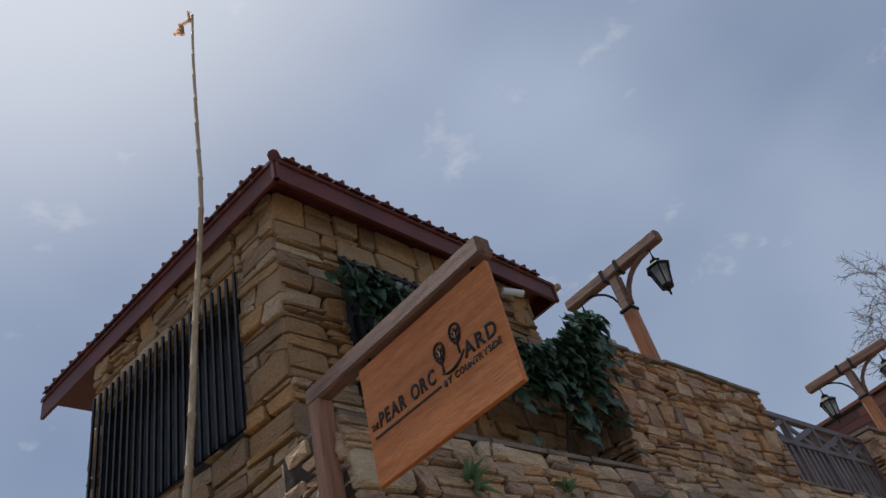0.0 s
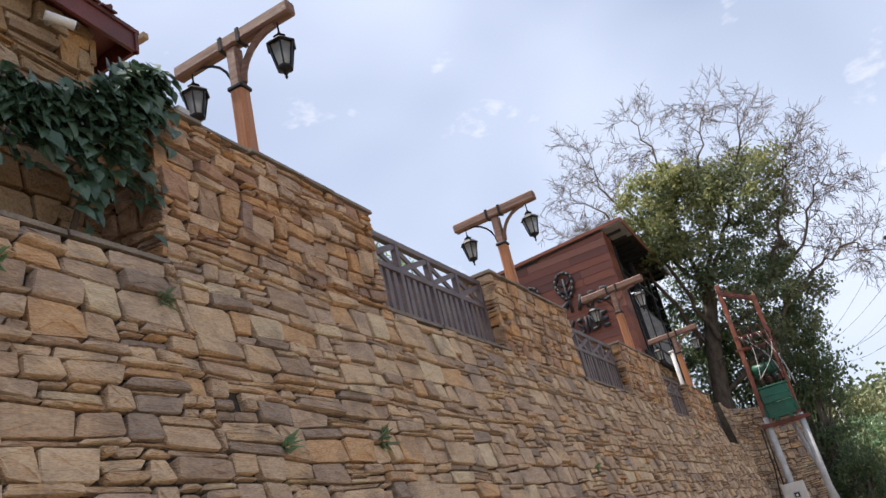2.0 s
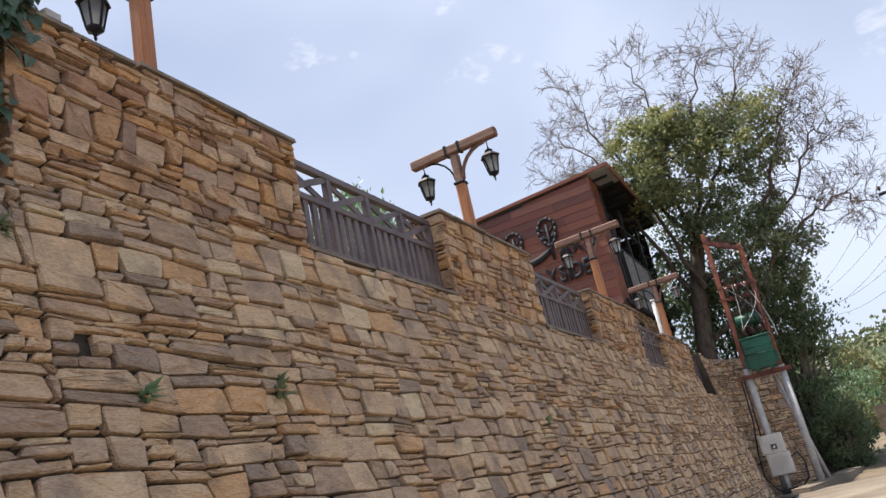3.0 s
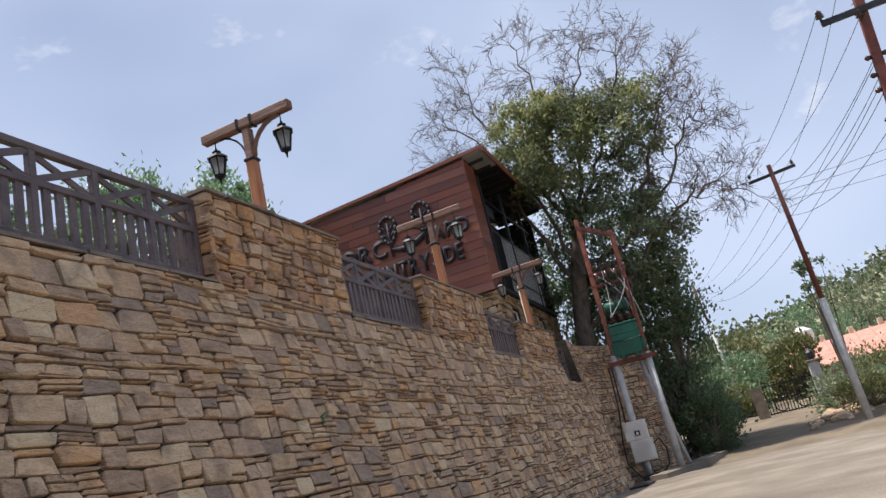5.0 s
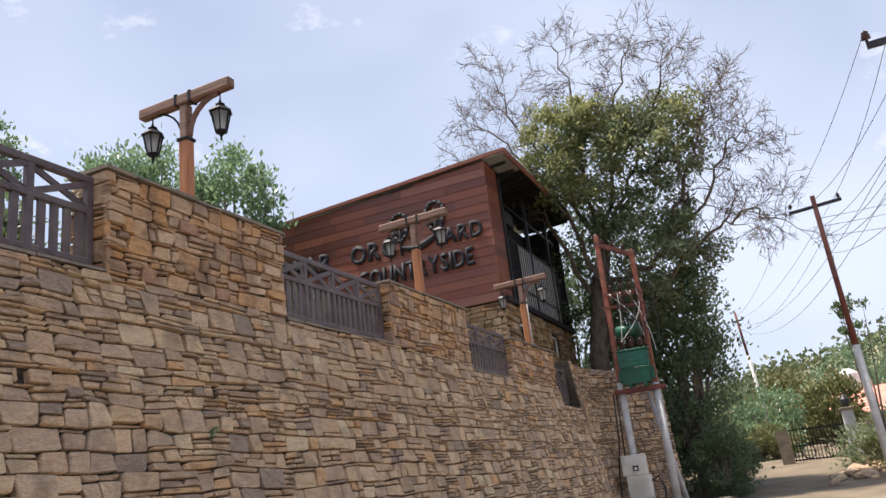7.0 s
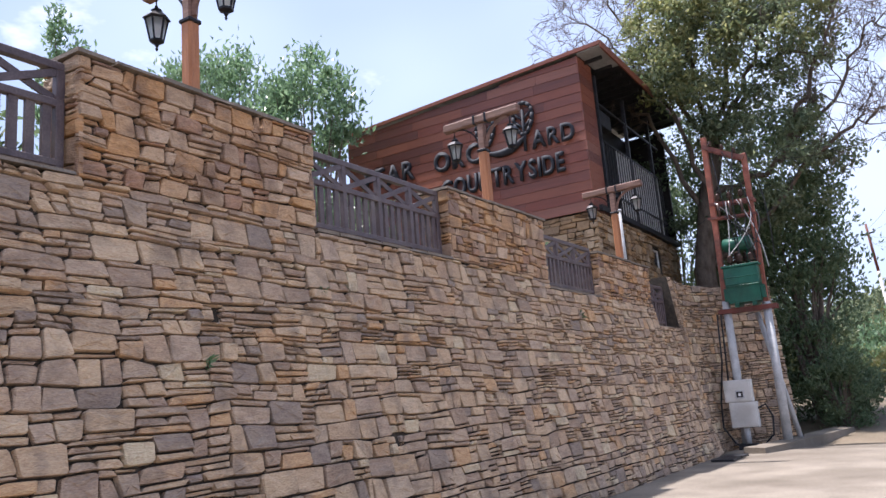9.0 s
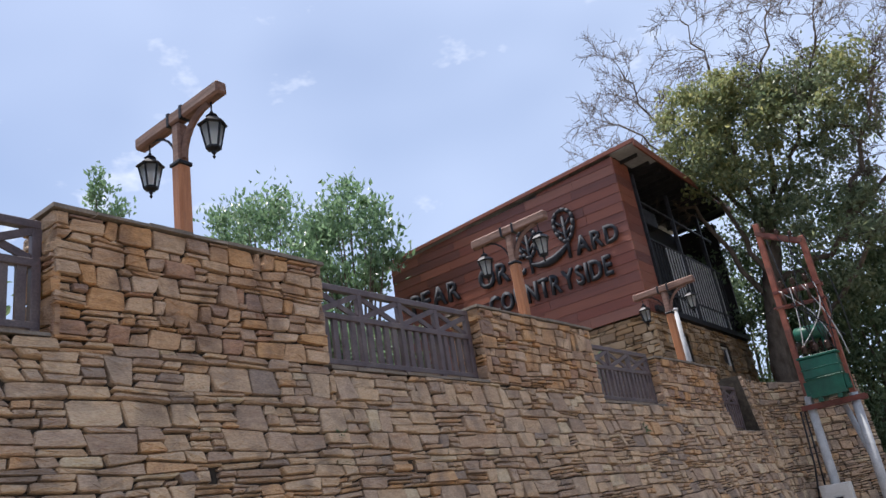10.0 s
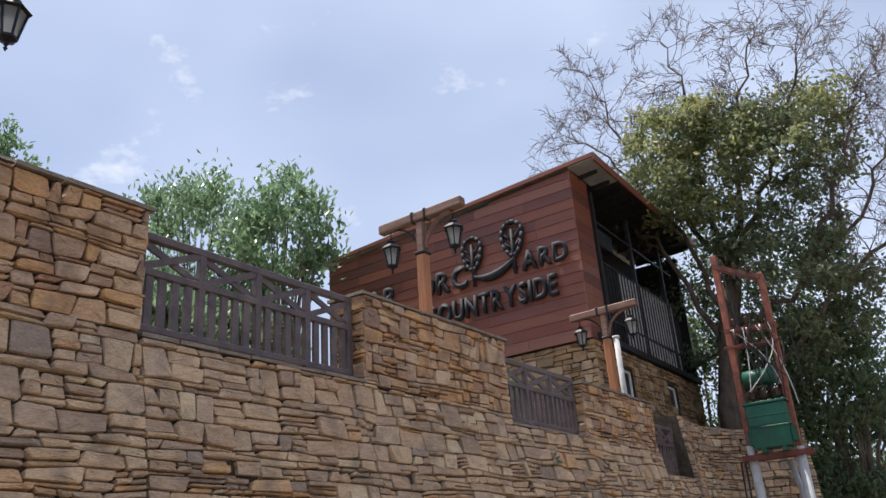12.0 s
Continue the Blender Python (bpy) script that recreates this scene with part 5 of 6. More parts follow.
def build_kerb():
    bm = fresh()
    rows = []
    for k in range(9):
        t = k / 8
        x, y = -0.75 + 1.35 * t, 25.6 + 4.6 * t - 0.5 * math.sin(math.pi * t)
        n = Vector((0.96, -0.28, 0))
        p = Vector((x, y, 0))
        rows.append([bm.verts.new(p + n * o + Vector((0, 0, z))) for o, z in ((-0.5, 0.45), (0.0, 0.45), (-0.02, 0.70 + 0.1 * t), (-0.5, 0.72 + 0.1 * t))])
    for a, b in zip(rows, rows[1:]):
        for j in range(4):
            bm.faces.new((a[j], a[(j + 1) % 4], b[(j + 1) % 4], b[j]))
    bm.faces.new(rows[0][::-1])
    bm.faces.new(rows[-1])
    bmesh.ops.recalc_face_normals(bm, faces=list(bm.faces))
    solid("kerb", bm, M_CONCRETE, "rough concrete ledge round the foot of the poles", "kerb", "structure")


build_kerb()


# ---- the older curved wall at the road's turn ----
CURVE = [(-2.34, 25.75), (-2.42, 26.5), (-2.32, 27.3), (-1.92, 28.1), (-1.25, 28.75), (-0.7, 29.1)]


def curve_at(s):
    """A point at s metres along the curved wall, and the way out of it."""
    for (ax, ay), (bx, by) in zip(CURVE, CURVE[1:]):
        d = math.hypot(bx - ax, by - ay)
        if s <= d or (bx, by) == CURVE[-1]:
            t = s / d
            return ax + (bx - ax) * t, ay + (by - ay) * t, ((by - ay) / d, -(bx - ax) / d)
        s -= d


CURVE_LONG = sum(math.hypot(b[0] - a[0], b[1] - a[1]) for a, b in zip(CURVE, CURVE[1:]))


def curve_top(s):
    return 4.66 - 0.04 * s - 0.9 * max(0, s - 3.9) / 0.8


def build_curved_core():
    bm = fresh()
    rows = []
    n = 16
    for k in range(n + 1):
        s = CURVE_LONG * k / n
        x, y, (nx, ny) = curve_at(min(s, CURVE_LONG - 1e-4))
        zt = curve_top(s)
        lean = 0.12 * (zt - 0.3)
        rows.append([bm.verts.new(p) for p in ((x + nx * (lean - 0.05), y + ny * (lean - 0.05), 0.2), (x - nx * 0.05, y - ny * 0.05, zt), (x - nx * 0.8, y - ny * 0.8, zt), (x - nx * 0.8, y - ny * 0.8, 0.2))])
    for a, b in zip(rows, rows[1:]):
        for j in range(4):
            bm.faces.new((a[j], a[(j + 1) % 4], b[(j + 1) % 4], b[j]))
    bm.faces.new(rows[0][::-1])
    bm.faces.new(rows[-1])
    return solid("wall_curved", bm, M_JOINT, "older grey-brown dry-stone wall curving at the road", "stone wall", "structure")


CURVED = build_curved_core()


def build_bank():
    """Earth bank behind the curved wall."""
    bm = fresh()
    g = []
    for i in range(12):
        row = []
        for j in range(10):
            x, y = -12.5 + j * 1.05, 27.0 + i * 2.2
            z = 4.1 - 0.12 * i - max(0, x + 2.6) * 2.2 + 0.2 * noise.noise(Vector((x, y, 3)))
            row.append(bm.verts.new((x, y, max(z, 0.2))))
        g.append(row)
    for a, b in zip(g, g[1:]):
        for j in range(9):
            bm.faces.new((a[j], a[j + 1], b[j + 1], b[j])).smooth = True
    solid("ground_bank", bm, M_GROUND, "earth bank behind the curved wall", "bank", "structure")


build_bank()


# ---- hills in the distance ----
def build_hills():
    for name, y0, amp, off, cnt, seed in (("hill", 110, 26, 2.0, 16000, 5), ("hill", 200, 47, 8.0, 14000, 6)):
        rng = random.Random(seed)
        bm = fresh()

        def hz(x, d):
            ridge = amp * (0.62 + 0.22 * math.sin(x * 0.011 + seed) + 0.16 * noise.noise(Vector((x * 0.02, seed, 0))) + 0.0028 * max(-200, min(x, 120)))
            return 0.4 + ridge * (1 - math.exp(-d / 28.0))
        g = []
        xs = list(range(-300, 520, 20))
        for d in (0, 12, 25, 45, 70, 100, 150):
            g.append([bm.verts.new((x, y0 + d, hz(x, d) + rng.uniform(-0.4, 0.4))) for x in xs])
        for a, b in zip(g, g[1:]):
            for j in range(len(xs) - 1):
                bm.faces.new((a[j], a[j + 1], b[j + 1], b[j])).smooth = True
        hill = solid(name, bm, M_HILLSOIL, "hazy wooded hillside in the distance", "hill", "structure")
        bm = fresh()
        k = 0
        while k < cnt:
            x, d = rng.uniform(-60, 150), rng.uniform(0, 75)
            z = hz(x, d)
            s = rng.uniform(1.0, 2.6) * (1 if y0 < 200 else 1.5)
            for _ in range(9):
                p = Vector((x, y0 + d, z)) + Vector((rng.gauss(0, s * 0.5), rng.gauss(0, s * 0.5), abs(rng.gauss(0.5, 0.5)) * s))
                leaf_quad(bm, p, rand_dir(rng), rand_dir(rng), s * 0.5, s * 0.42)
                k += 1
        tagged(part("woods", bm, M_HILL, hill), kind="stuff")


build_hills()


# ---- the far side of the road ----
def build_far_house():
    h = thing("far_house", "low cream house with a salmon sheet roof beyond bushes", "house", at=(11, 66, 1.9))
    bm = fresh()
    block(bm, 4.2, 18, 62, 70, 1.8, 3.6)
    part("wall", bm, M_HOUSE, h)
    part("roof", slab([(3.6, 60.5, 3.55), (18.6, 60.5, 3.75), (18.6, 71, 3.75), (3.6, 71, 3.55)], [(5.2, 65.0, 5.3), (18.6, 65.0, 5.75), (18.6, 66.5, 5.75), (5.2, 66.5, 5.3)]), M_PINKROOF, h, "salmon red sheet roof")
    for k in range(13):
        bm = fresh()
        bar(bm, (5.4 + k, 60.48, 3.62), (5.4 + k, 64.95, 5.38 + 0.034 * k), 0.08, 0.08)
        part("roof_rib", bm, M_PINKROOF, h)
    for k in range(7):
        bm = fresh()
        block(bm, 5.3 + 1.9 * k, 5.62 + 1.9 * k, 64.9, 65.3, 5.2 + 0.06 * k, 5.75 + 0.065 * k, 0.02)
        part("ridge_pillar", bm, M_HOUSE, h, "short cream pillar on the roof ridge")
    for x in (7, 10, 13):
        bm = fresh()
        block(bm, x, x + 1.0, 61.95, 62.0, 2.3, 3.3)
        part("window", bm, M_DARK, h)
    for x, z in ((6.3, 5.32), (12.9, 5.55)):
        tk = thing("water_tank", "white plastic water tank on the roof", "water tank", "roof water tanks", at=(x, 65.75, z))
        bm = fresh()
        lathe(bm, (x, 65.75, z), [(0.7, 0), (0.72, 0.3), (0.68, 0.34), (0.72, 0.4), (0.72, 0.85), (0.68, 0.9), (0.72, 0.95), (0.7, 1.1), (0.3, 1.35), (0.28, 1.45)], 14)
        part("drum", bm, M_WHITE, tk)


build_far_house()


def build_fence():
    g = 1.35
    gate = thing("metal_gate", "dark iron gate with a ring between stone posts", "gate", at=(3.2, 40, g))
    bm = fresh()
    hexa(bm, [(1.75, 39.9, g - 0.1), (2.2, 39.9, g - 0.1), (2.2, 40.25, g - 0.1), (1.75, 40.25, g - 0.1), (1.7, 39.9, g + 1.25), (2.15, 39.9, g + 1.3), (2.15, 40.25, g + 1.3), (1.7, 40.25, g + 1.25)])
    part("gate_post", bm, M_COPING, gate, "dark leaning stone gate post")
    bm = fresh()
    block(bm, 4.2, 4.6, 39.9, 40.3, g - 0.1, g + 1.75, 0.02)
    post = part("gate_post", bm, M_GREYPOLE, gate, "grey cement gate post")
    bm = fresh()
    block(bm, 4.13, 4.67, 39.83, 40.37, g + 1.752, g + 1.85, 0.02)
    part("cap", bm, M_COPING, post)
    bm = fresh()
    lathe(bm, (4.4, 40.1, g + 1.85), [(0.1, 0), (0.16, 0.12), (0.17, 0.3), (0.08, 0.42), (0.02, 0.5)], 8)
    part("post_lantern", bm, M_DARK, post)
    for z in (0.12, 0.65, 1.25):
        bm = fresh()
        bar(bm, (2.2, 40.05, g + z), (4.19, 40.05, g + z), 0.04, 0.05)
        part("gate_rail", bm, M_IRON, gate)
    for k in range(17):
        x = 2.24 + 0.12 * k
        bm = fresh()
        bar(bm, (x, 40.05, g + 0.05), (x, 40.05, g + 1.35 + 0.06 * (k % 2)), 0.03, 0.03, up=(0, 1, 0))
        part("picket", bm, M_IRON, gate)
    for cx in (2.75, 3.6):
        bm = fresh()
        ring = [(cx + 0.24 * math.cos(a * math.pi / 8), 39.99, g + 0.4 + 0.24 * math.sin(a * math.pi / 8)) for a in range(17)]
        tube(bm, ring, 0.025, 5)
        part("gate_ring", bm, M_IRON, gate)
    f = thing("roadside_fence", "dark wire fence with stone posts", "fence", at=(5.0, 39, g))
    pts = [(5.0, 39.7), (7.0, 38.8), (9.0, 38.0), (11, 37.2)]
    for x, y in pts:
        bm = fresh()
        block(bm, x - 0.1, x + 0.1, y - 0.1, y + 0.1, g - 0.2, g + 1.3, 0.02)
        part("post", bm, M_COPING, f, "dark stone fence post")
    for (ax, ay), (bx, by) in zip(pts, pts[1:]):
        for z in (0.3, 0.75, 1.2):
            bm = fresh()
            bar(bm, (ax, ay, g + z), (bx, by, g + z), 0.015, 0.015)
            part("fence_wire", bm, M_DARK, f)


build_fence()
rng0 = random.Random(77)
for k in range(26):
    y = 33 + 1.7 * k + rng0.uniform(-0.5, 0.5)
    x = 4.9 + 0.05 * (y - 33) + rng0.uniform(-0.6, 2.5) if k < 15 else 3.2 + rng0.uniform(-0.8, 6)
    s = rng0.uniform(0.7, 1.4)
    shrub("bush", "dusty olive green roadside bush", (x, y, ground_z(y) - 0.05), (1.1 * s, 1.0 * s, 1.25 * s), 1100, (M_SCRUB, M_OAK, M_FRESH, M_SCRUB)[k % 4], 100 + k, (0.10, 0.22), clumps=24, group="roadside bushes")
for k in range(14):
    y = 44 + 4.5 * k
    x = -1.6 - 0.06 * (y - 44) + rng0.uniform(-3.0, -0.4)
    s = rng0.uniform(0.8, 1.6)
    shrub("bush", "dry yellow-green bush beside the road", (x, y, ground_z(y) - 0.05), (1.3 * s, 1.2 * s, 1.3 * s), 1000, (M_SCRUB, M_YELLOW, M_SCRUB, M_FRESH)[k % 4], 160 + k, (0.12, 0.26), clumps=24, group="roadside bushes")
for k in range(16):
    x, y = -6.5 + 0.55 * k + rng0.uniform(-0.3, 0.3), 47 + rng0.uniform(-1.5, 2.5)
    s = rng0.uniform(0.7, 1.2)
    shrub("bush", "dry straw-yellow bush where the road turns", (x, y, ground_z(y) - 0.05), (1.0 * s, 0.9 * s, 1.5 * s), 900, (M_YELLOW, M_SCRUB, M_SCRUB, M_FRESH)[k % 4], 400 + k, (0.12, 0.26), clumps=24, group="roadside bushes")
for k in range(12):
    x, y = -8 + 1.75 * k + rng0.uniform(-0.5, 0.5), 56 + rng0.uniform(-2.5, 2.5) + (0 if k < 6 else 14)
    shrub("tree", "olive green young tree beyond the road bend", (x, y, ground_z(y) - 0.05), (1.7, 1.6, rng0.uniform(3.0, 4.6)), 1700, (M_SCRUB, M_OAK, M_FRESH)[k % 3], 430 + k, (0.18, 0.36), clumps=34, group="far roadside trees")
for k, (x, y, w, h) in enumerate(((1.6, 70, 2.6, 5.2), (-4.0, 85, 4.0, 6.0), (7.5, 76, 3.5, 6.6), (4.6, 58, 1.6, 4.0), (12.5, 80, 4.5, 8.0), (19, 72, 4.5, 7.5), (1.0, 100, 5.0, 7.0), (-9, 75, 4.0, 7.0))):
    shrub("tree", "green broadleaf tree along the far road", (x, y, ground_z(y) - 0.1), (w, w, h), 2600, (M_SCRUB, M_OAK, M_FRESH)[k % 3], 200 + k, (0.22, 0.45), clumps=50, group="far roadside trees")
shrub("tree", "slim young tree with an open crown behind the pole", (4.95, 34.5, 0.95), (0.5, 0.45, 1.5), 420, M_SHRUB, 230, (0.10, 0.2), clumps=9, stemz=4.1)


def build_rubble():
    rng = random.Random(9)
    for k in range(40):
        x, y = 4.1 + rng.gauss(0, 0.6), 33.6 + rng.gauss(0, 1.3)
        r = rng.uniform(0.08, 0.26)
        bm = fresh()
        bmesh.ops.create_icosphere(bm, subdivisions=1, radius=r)
        for v in bm.verts:
            v.co = Vector((v.co.x * 1.3, v.co.y, v.co.z * 0.75)) * rng.uniform(0.75, 1.2) + Vector((x, y, ground_z(y) + r * 0.4))
        solid("stone", bm, M_STONE, "loose tan stone lying on the verge", "stone")["group"] = "loose stones on the verge"


build_rubble()


# ---- vine over the low wall, weeds in the joints ----
def build_vine():
    rng = random.Random(3)
    v = thing("creeper", "dark green broad-leaved creeper hanging over the stone ledge", "creeper", at=(-3.2, 4.6, 3.85))
    line = [(-3.33, 3.25, 5.15), (-3.30, 3.7, 5.0), (-3.26, 4.2, 4.86), (-3.20, 4.7, 4.74), (-3.14, 5.05, 4.80), (-3.10, 5.3, 4.98), (-3.06, 5.5, 5.16), (-3.05, 5.66, 5.28)]
    for k in range(6):
        bm = fresh()
        tube(bm, [Vector(p) + rand_dir(rng) * 0.05 for p in line], 0.009, 5)
        part("stem", bm, M_BARK, v)
    bm = fresh()
    tube(bm, [(-3.4, 5.2, 3.84), (-3.35, 5.3, 4.3), (-3.2, 5.35, 4.7)], [0.025, 0.02, 0.012], 6)
    part("stem", bm, M_BARK, v)
    for lo, hi, n in ((0, 2.2, 560), (2.2, 4.6, 640), (4.6, 7, 620)):
        bm = fresh()
        for _ in range(n):
            t = rng.uniform(lo, hi)
            i = min(int(t), 6)
            p = Vector(line[i]).lerp(Vector(line[i + 1]), t - i)
            drop = abs(rng.gauss(0, 1)) * (0.22 if t < 4 else 0.38 if t < 6.2 else 0.2)
            p += Vector((rng.uniform(-0.02, 0.14), rng.gauss(0, 0.07), 0.10 - drop))
            d = Vector((rng.uniform(0.1, 0.7), rng.uniform(-0.6, 0.6), rng.uniform(-1.2, -0.3)))
            l = rng.uniform(0.09, 0.15)
            nrm = Vector((1, rng.uniform(-0.5, 0.5), rng.uniform(0, 0.8)))
            d = d.normalized()
            s = d.cross(nrm).normalized()
            up = s.cross(d)
            a = bm.verts.new(p)
            ring = [bm.verts.new(p + d * l * fx + s * l * fy + up * l * fz) for fx, fy, fz in ((-0.08, 0.26, 0.06), (0.25, 0.42, 0.12), (0.62, 0.26, 0.08), (1.0, 0.0, -0.08), (0.62, -0.26, 0.08), (0.25, -0.42, 0.12), (-0.08, -0.26, 0.06))]
            mid = bm.verts.new(p + d * l * 0.5)
            for x, y in zip([a] + ring, ring + [a]):
                bm.faces.new((mid, x, y))
        part("foliage", bm, M_VINE, v)
    bm = fresh()
    for _ in range(55):
        p = Vector((-3.40, rng.uniform(3.25, 4.4), rng.uniform(4.75, 5.4)))
        leaf_quad(bm, p, Vector((0.4, rng.uniform(-0.6, 0.6), -0.8)), Vector((1, 0, 0.4)), rng.uniform(0.08, 0.13), rng.uniform(0.06, 0.09))
    part("foliage", bm, M_VINE, v)


build_vine()


def weed(y, z, size, seed):
    rng = random.Random(seed)
    at = Vector((face_x(y, z), y, z))
    w = thing("weed", "small green weed growing from a wall joint", "weed", "weeds in the wall joints", at=at)
    for _ in range(16):
        d = Vector((rng.uniform(0.3, 1.0), rng.uniform(-0.9, 0.9), rng.uniform(-0.7, 0.9)))
        bm = fresh()
        leaf_quad(bm, at + rand_dir(rng) * 0.02 - Vector((0.02, 0, 0)), d, rand_dir(rng), size * rng.uniform(0.5, 1.1), size * 0.26)
        part("leaf", bm, M_FRESH if seed % 2 else M_OAK, w)


for k, (y, z, s) in enumerate(((5.44, 3.52, 0.13), (6.12, 2.62, 0.16), (7.25, 2.72, 0.17), (11.98, 2.55, 0.12), (20.2, 3.4, 0.16), (3.55, 3.45, 0.2), (2.9, 2.5, 0.2), (4.4, 3.5, 0.14), (13.6, 3.3, 0.1))):
    weed(y, z, s, 300 + k)


def build_small_fittings():
    c = thing("security_camera", "small white security camera under the eave", "camera", at=(-3.44, 5.2, 5.72))
    bm = fresh()
    tube(bm, [(-3.46, 5.2, 5.75), (-3.36, 5.2, 5.73)], 0.018, 8)
    part("bracket", bm, M_WHITE, c)
    bm = fresh()
    tube(bm, [(-3.38, 5.12, 5.73), (-3.3, 5.3, 5.7)], 0.035, 10)
    part("housing", bm, M_WHITE, c)
    bm = fresh()
    tube(bm, [(-3.299, 5.302, 5.7), (-3.293, 5.315, 5.698)], 0.026, 10)
    part("lens", bm, M_DARK, c)
    f = thing("floodlight", "small grey floodlight on the wall top", "floodlight", at=(-3.05, 5.95, 5.07))
    bm = fresh()
    block(bm, -3.08, -3.0, 5.9, 6.02, 5.10, 5.19, 0.008)
    part("housing", bm, M_GREYPOLE, f)
    bm = fresh()
    block(bm, -3.05, -3.03, 5.95, 5.97, 5.066, 5.10)
    part("stand", bm, M_DARK, f)


build_small_fittings()


def build_return():
    """Wall between the first pier and the house, behind the creeper."""
    bm = fresh()
    block(bm, -4.4, wx(5.66) - THICK + 0.001, 5.68, 5.95, 2.9, 4.97)
    return solid("wall_return", bm, M_JOINT, "stone return wall behind the creeper", "stone wall", "structure")


RETURN = build_return()


# ---- facing stones, piece by piece ----
WEEPS = [(4.13, 2.82, 0.09, 0.13), (5.835, 2.91, 0.09, 0.13), (10.0, 2.96, 0.08, 0.12), (12.15, 2.97, 0.08, 0.14), (14.52, 2.99, 0.08, 0.12), (16.88, 3.02, 0.08, 0.12), (14.3, 1.75, 0.09, 0.13), (19.3, 3.02, 0.07, 0.12)]


def round_hole(q, hs, hz, hw, hh):
    """What is left of a stone round a weep hole: pieces below, above and beside it."""
    s0, s1, z0, z1 = min(p[0] for p in q), max(p[0] for p in q), min(p[1] for p in q), max(p[1] for p in q)
    a, b, c, d = hs - hw / 2, hs + hw / 2, hz - hh / 2, hz + hh / 2
    if s1 <= a or s0 >= b or z1 <= c or z0 >= d:
        return [q]
    left = []
    for u0, u1, v0, v1 in ((s0, s1, z0, c), (s0, s1, d, z1), (s0, a, max(z0, c), min(z1, d)), (b, s1, max(z0, c), min(z1, d))):
        if u1 - u0 > 0.03 and v1 - v0 > 0.025:
            left.append([[u0, v0], [u1, v0], [u1, v1], [u0, v1]])
    return left


def lay_stones(rng, s0, s1, z0, z1, heights, widths, blocky=0.66, keep=lambda a, b, c, d: True, top=None, holes=(), cuts=()):
    """Rubble in uneven beds: large blocks between stacks of thin pieces. Gives quads of four (s, z) corners."""
    quads = []
    z, k = z0, 0
    phase = rng.uniform(0, 50)

    def line(s, level, idx):
        return level + 0.045 * noise.noise(Vector((s * 1.3 + phase, idx * 3.7, 0.5))) + 0.02 * noise.noise(Vector((s * 4.0, idx * 1.9, 7.5))) if z0 + 0.01 < level < z1 - 0.01 else level
    while z < z1 - 0.02:
        h = rng.choice(heights) * rng.uniform(0.85, 1.15)
        if z1 - (z + h) < 0.07:
            h = z1 - z
        s = s0
        while s < s1 - 0.01:
            big = rng.random() < blocky
            w = rng.uniform(*widths) * (1.0 if big else 1.15)
            e = s + w
            for c in cuts:
                if s + 0.02 < c < e + 0.05:
                    e = c
            if s1 - e < widths[0] * 0.6:
                e = s1
            pieces = 1 if big or h < 0.085 else rng.choice((2, 2, 3, 3, 4)) if h > 0.13 else 2
            fr = [0.0]
            for _ in range(pieces):
                fr.append(fr[-1] + rng.uniform(0.6, 1.4))
            fr = [f / fr[-1] for f in fr]
            if big and h > 0.12 and rng.random() < 0.45:
                cap = rng.uniform(0.68, 0.85)
                fr = [0.0, cap, 1.0] if rng.random() < 0.5 else [0.0, 1 - cap, 1.0]
            lean = [rng.uniform(-0.024, 0.024) for _ in range(2)]
            for a, b in zip(fr, fr[1:]):
                lo_l, lo_r = line(s, z, k), line(e, z, k)
                hi_l, hi_r = line(s, z + h, k + 1), line(e, z + h, k + 1)
                split = e
                parts_of = [(s, e)]
                if pieces > 1 and (e - s) > 0.24 and rng.random() < 0.6:
                    split = s + (e - s) * rng.uniform(0.35, 0.65)
                    parts_of = [(s, split), (split, e)]
                for (p0, p1) in parts_of:
                    t0, t1 = (p0 - s) / (e - s), (p1 - s) / (e - s)
                    bl = (lo_l + (lo_r - lo_l) * t0) * (1 - a) + (hi_l + (hi_r - hi_l) * t0) * a
                    br = (lo_l + (lo_r - lo_l) * t1) * (1 - a) + (hi_l + (hi_r - hi_l) * t1) * a
                    tl = (lo_l + (lo_r - lo_l) * t0) * (1 - b) + (hi_l + (hi_r - hi_l) * t0) * b
                    tr = (lo_l + (lo_r - lo_l) * t1) * (1 - b) + (hi_l + (hi_r - hi_l) * t1) * b
                    quad = [[p0, bl], [p1, br], [p1, tr], [p0, tl]]
                    if p0 > s0 + 0.01 and p0 not in cuts:
                        quad[0][0] += lean[0]
                        quad[3][0] -= lean[0]
                    if p1 < s1 - 0.01 and p1 not in cuts:
                        quad[1][0] += lean[1]
                        quad[2][0] -= lean[1]
                    mid = ((p0 + p1) / 2, (bl + br + tl + tr) / 4)
                    if top is not None:
                        lim = top(mid[0])
                        if min(bl, br) > lim - 0.03:
                            continue
                        for q in quad:
                            q[1] = min(q[1], lim)
                    if not keep(p0, p1, min(bl, br), max(tl, tr)):
                        continue
                    quads.append(quad)
            s = e
        z += h
        k += 1
    for hole in holes:
        quads = [piece for q in quads for piece in round_hole(q, *hole)]
    return quads


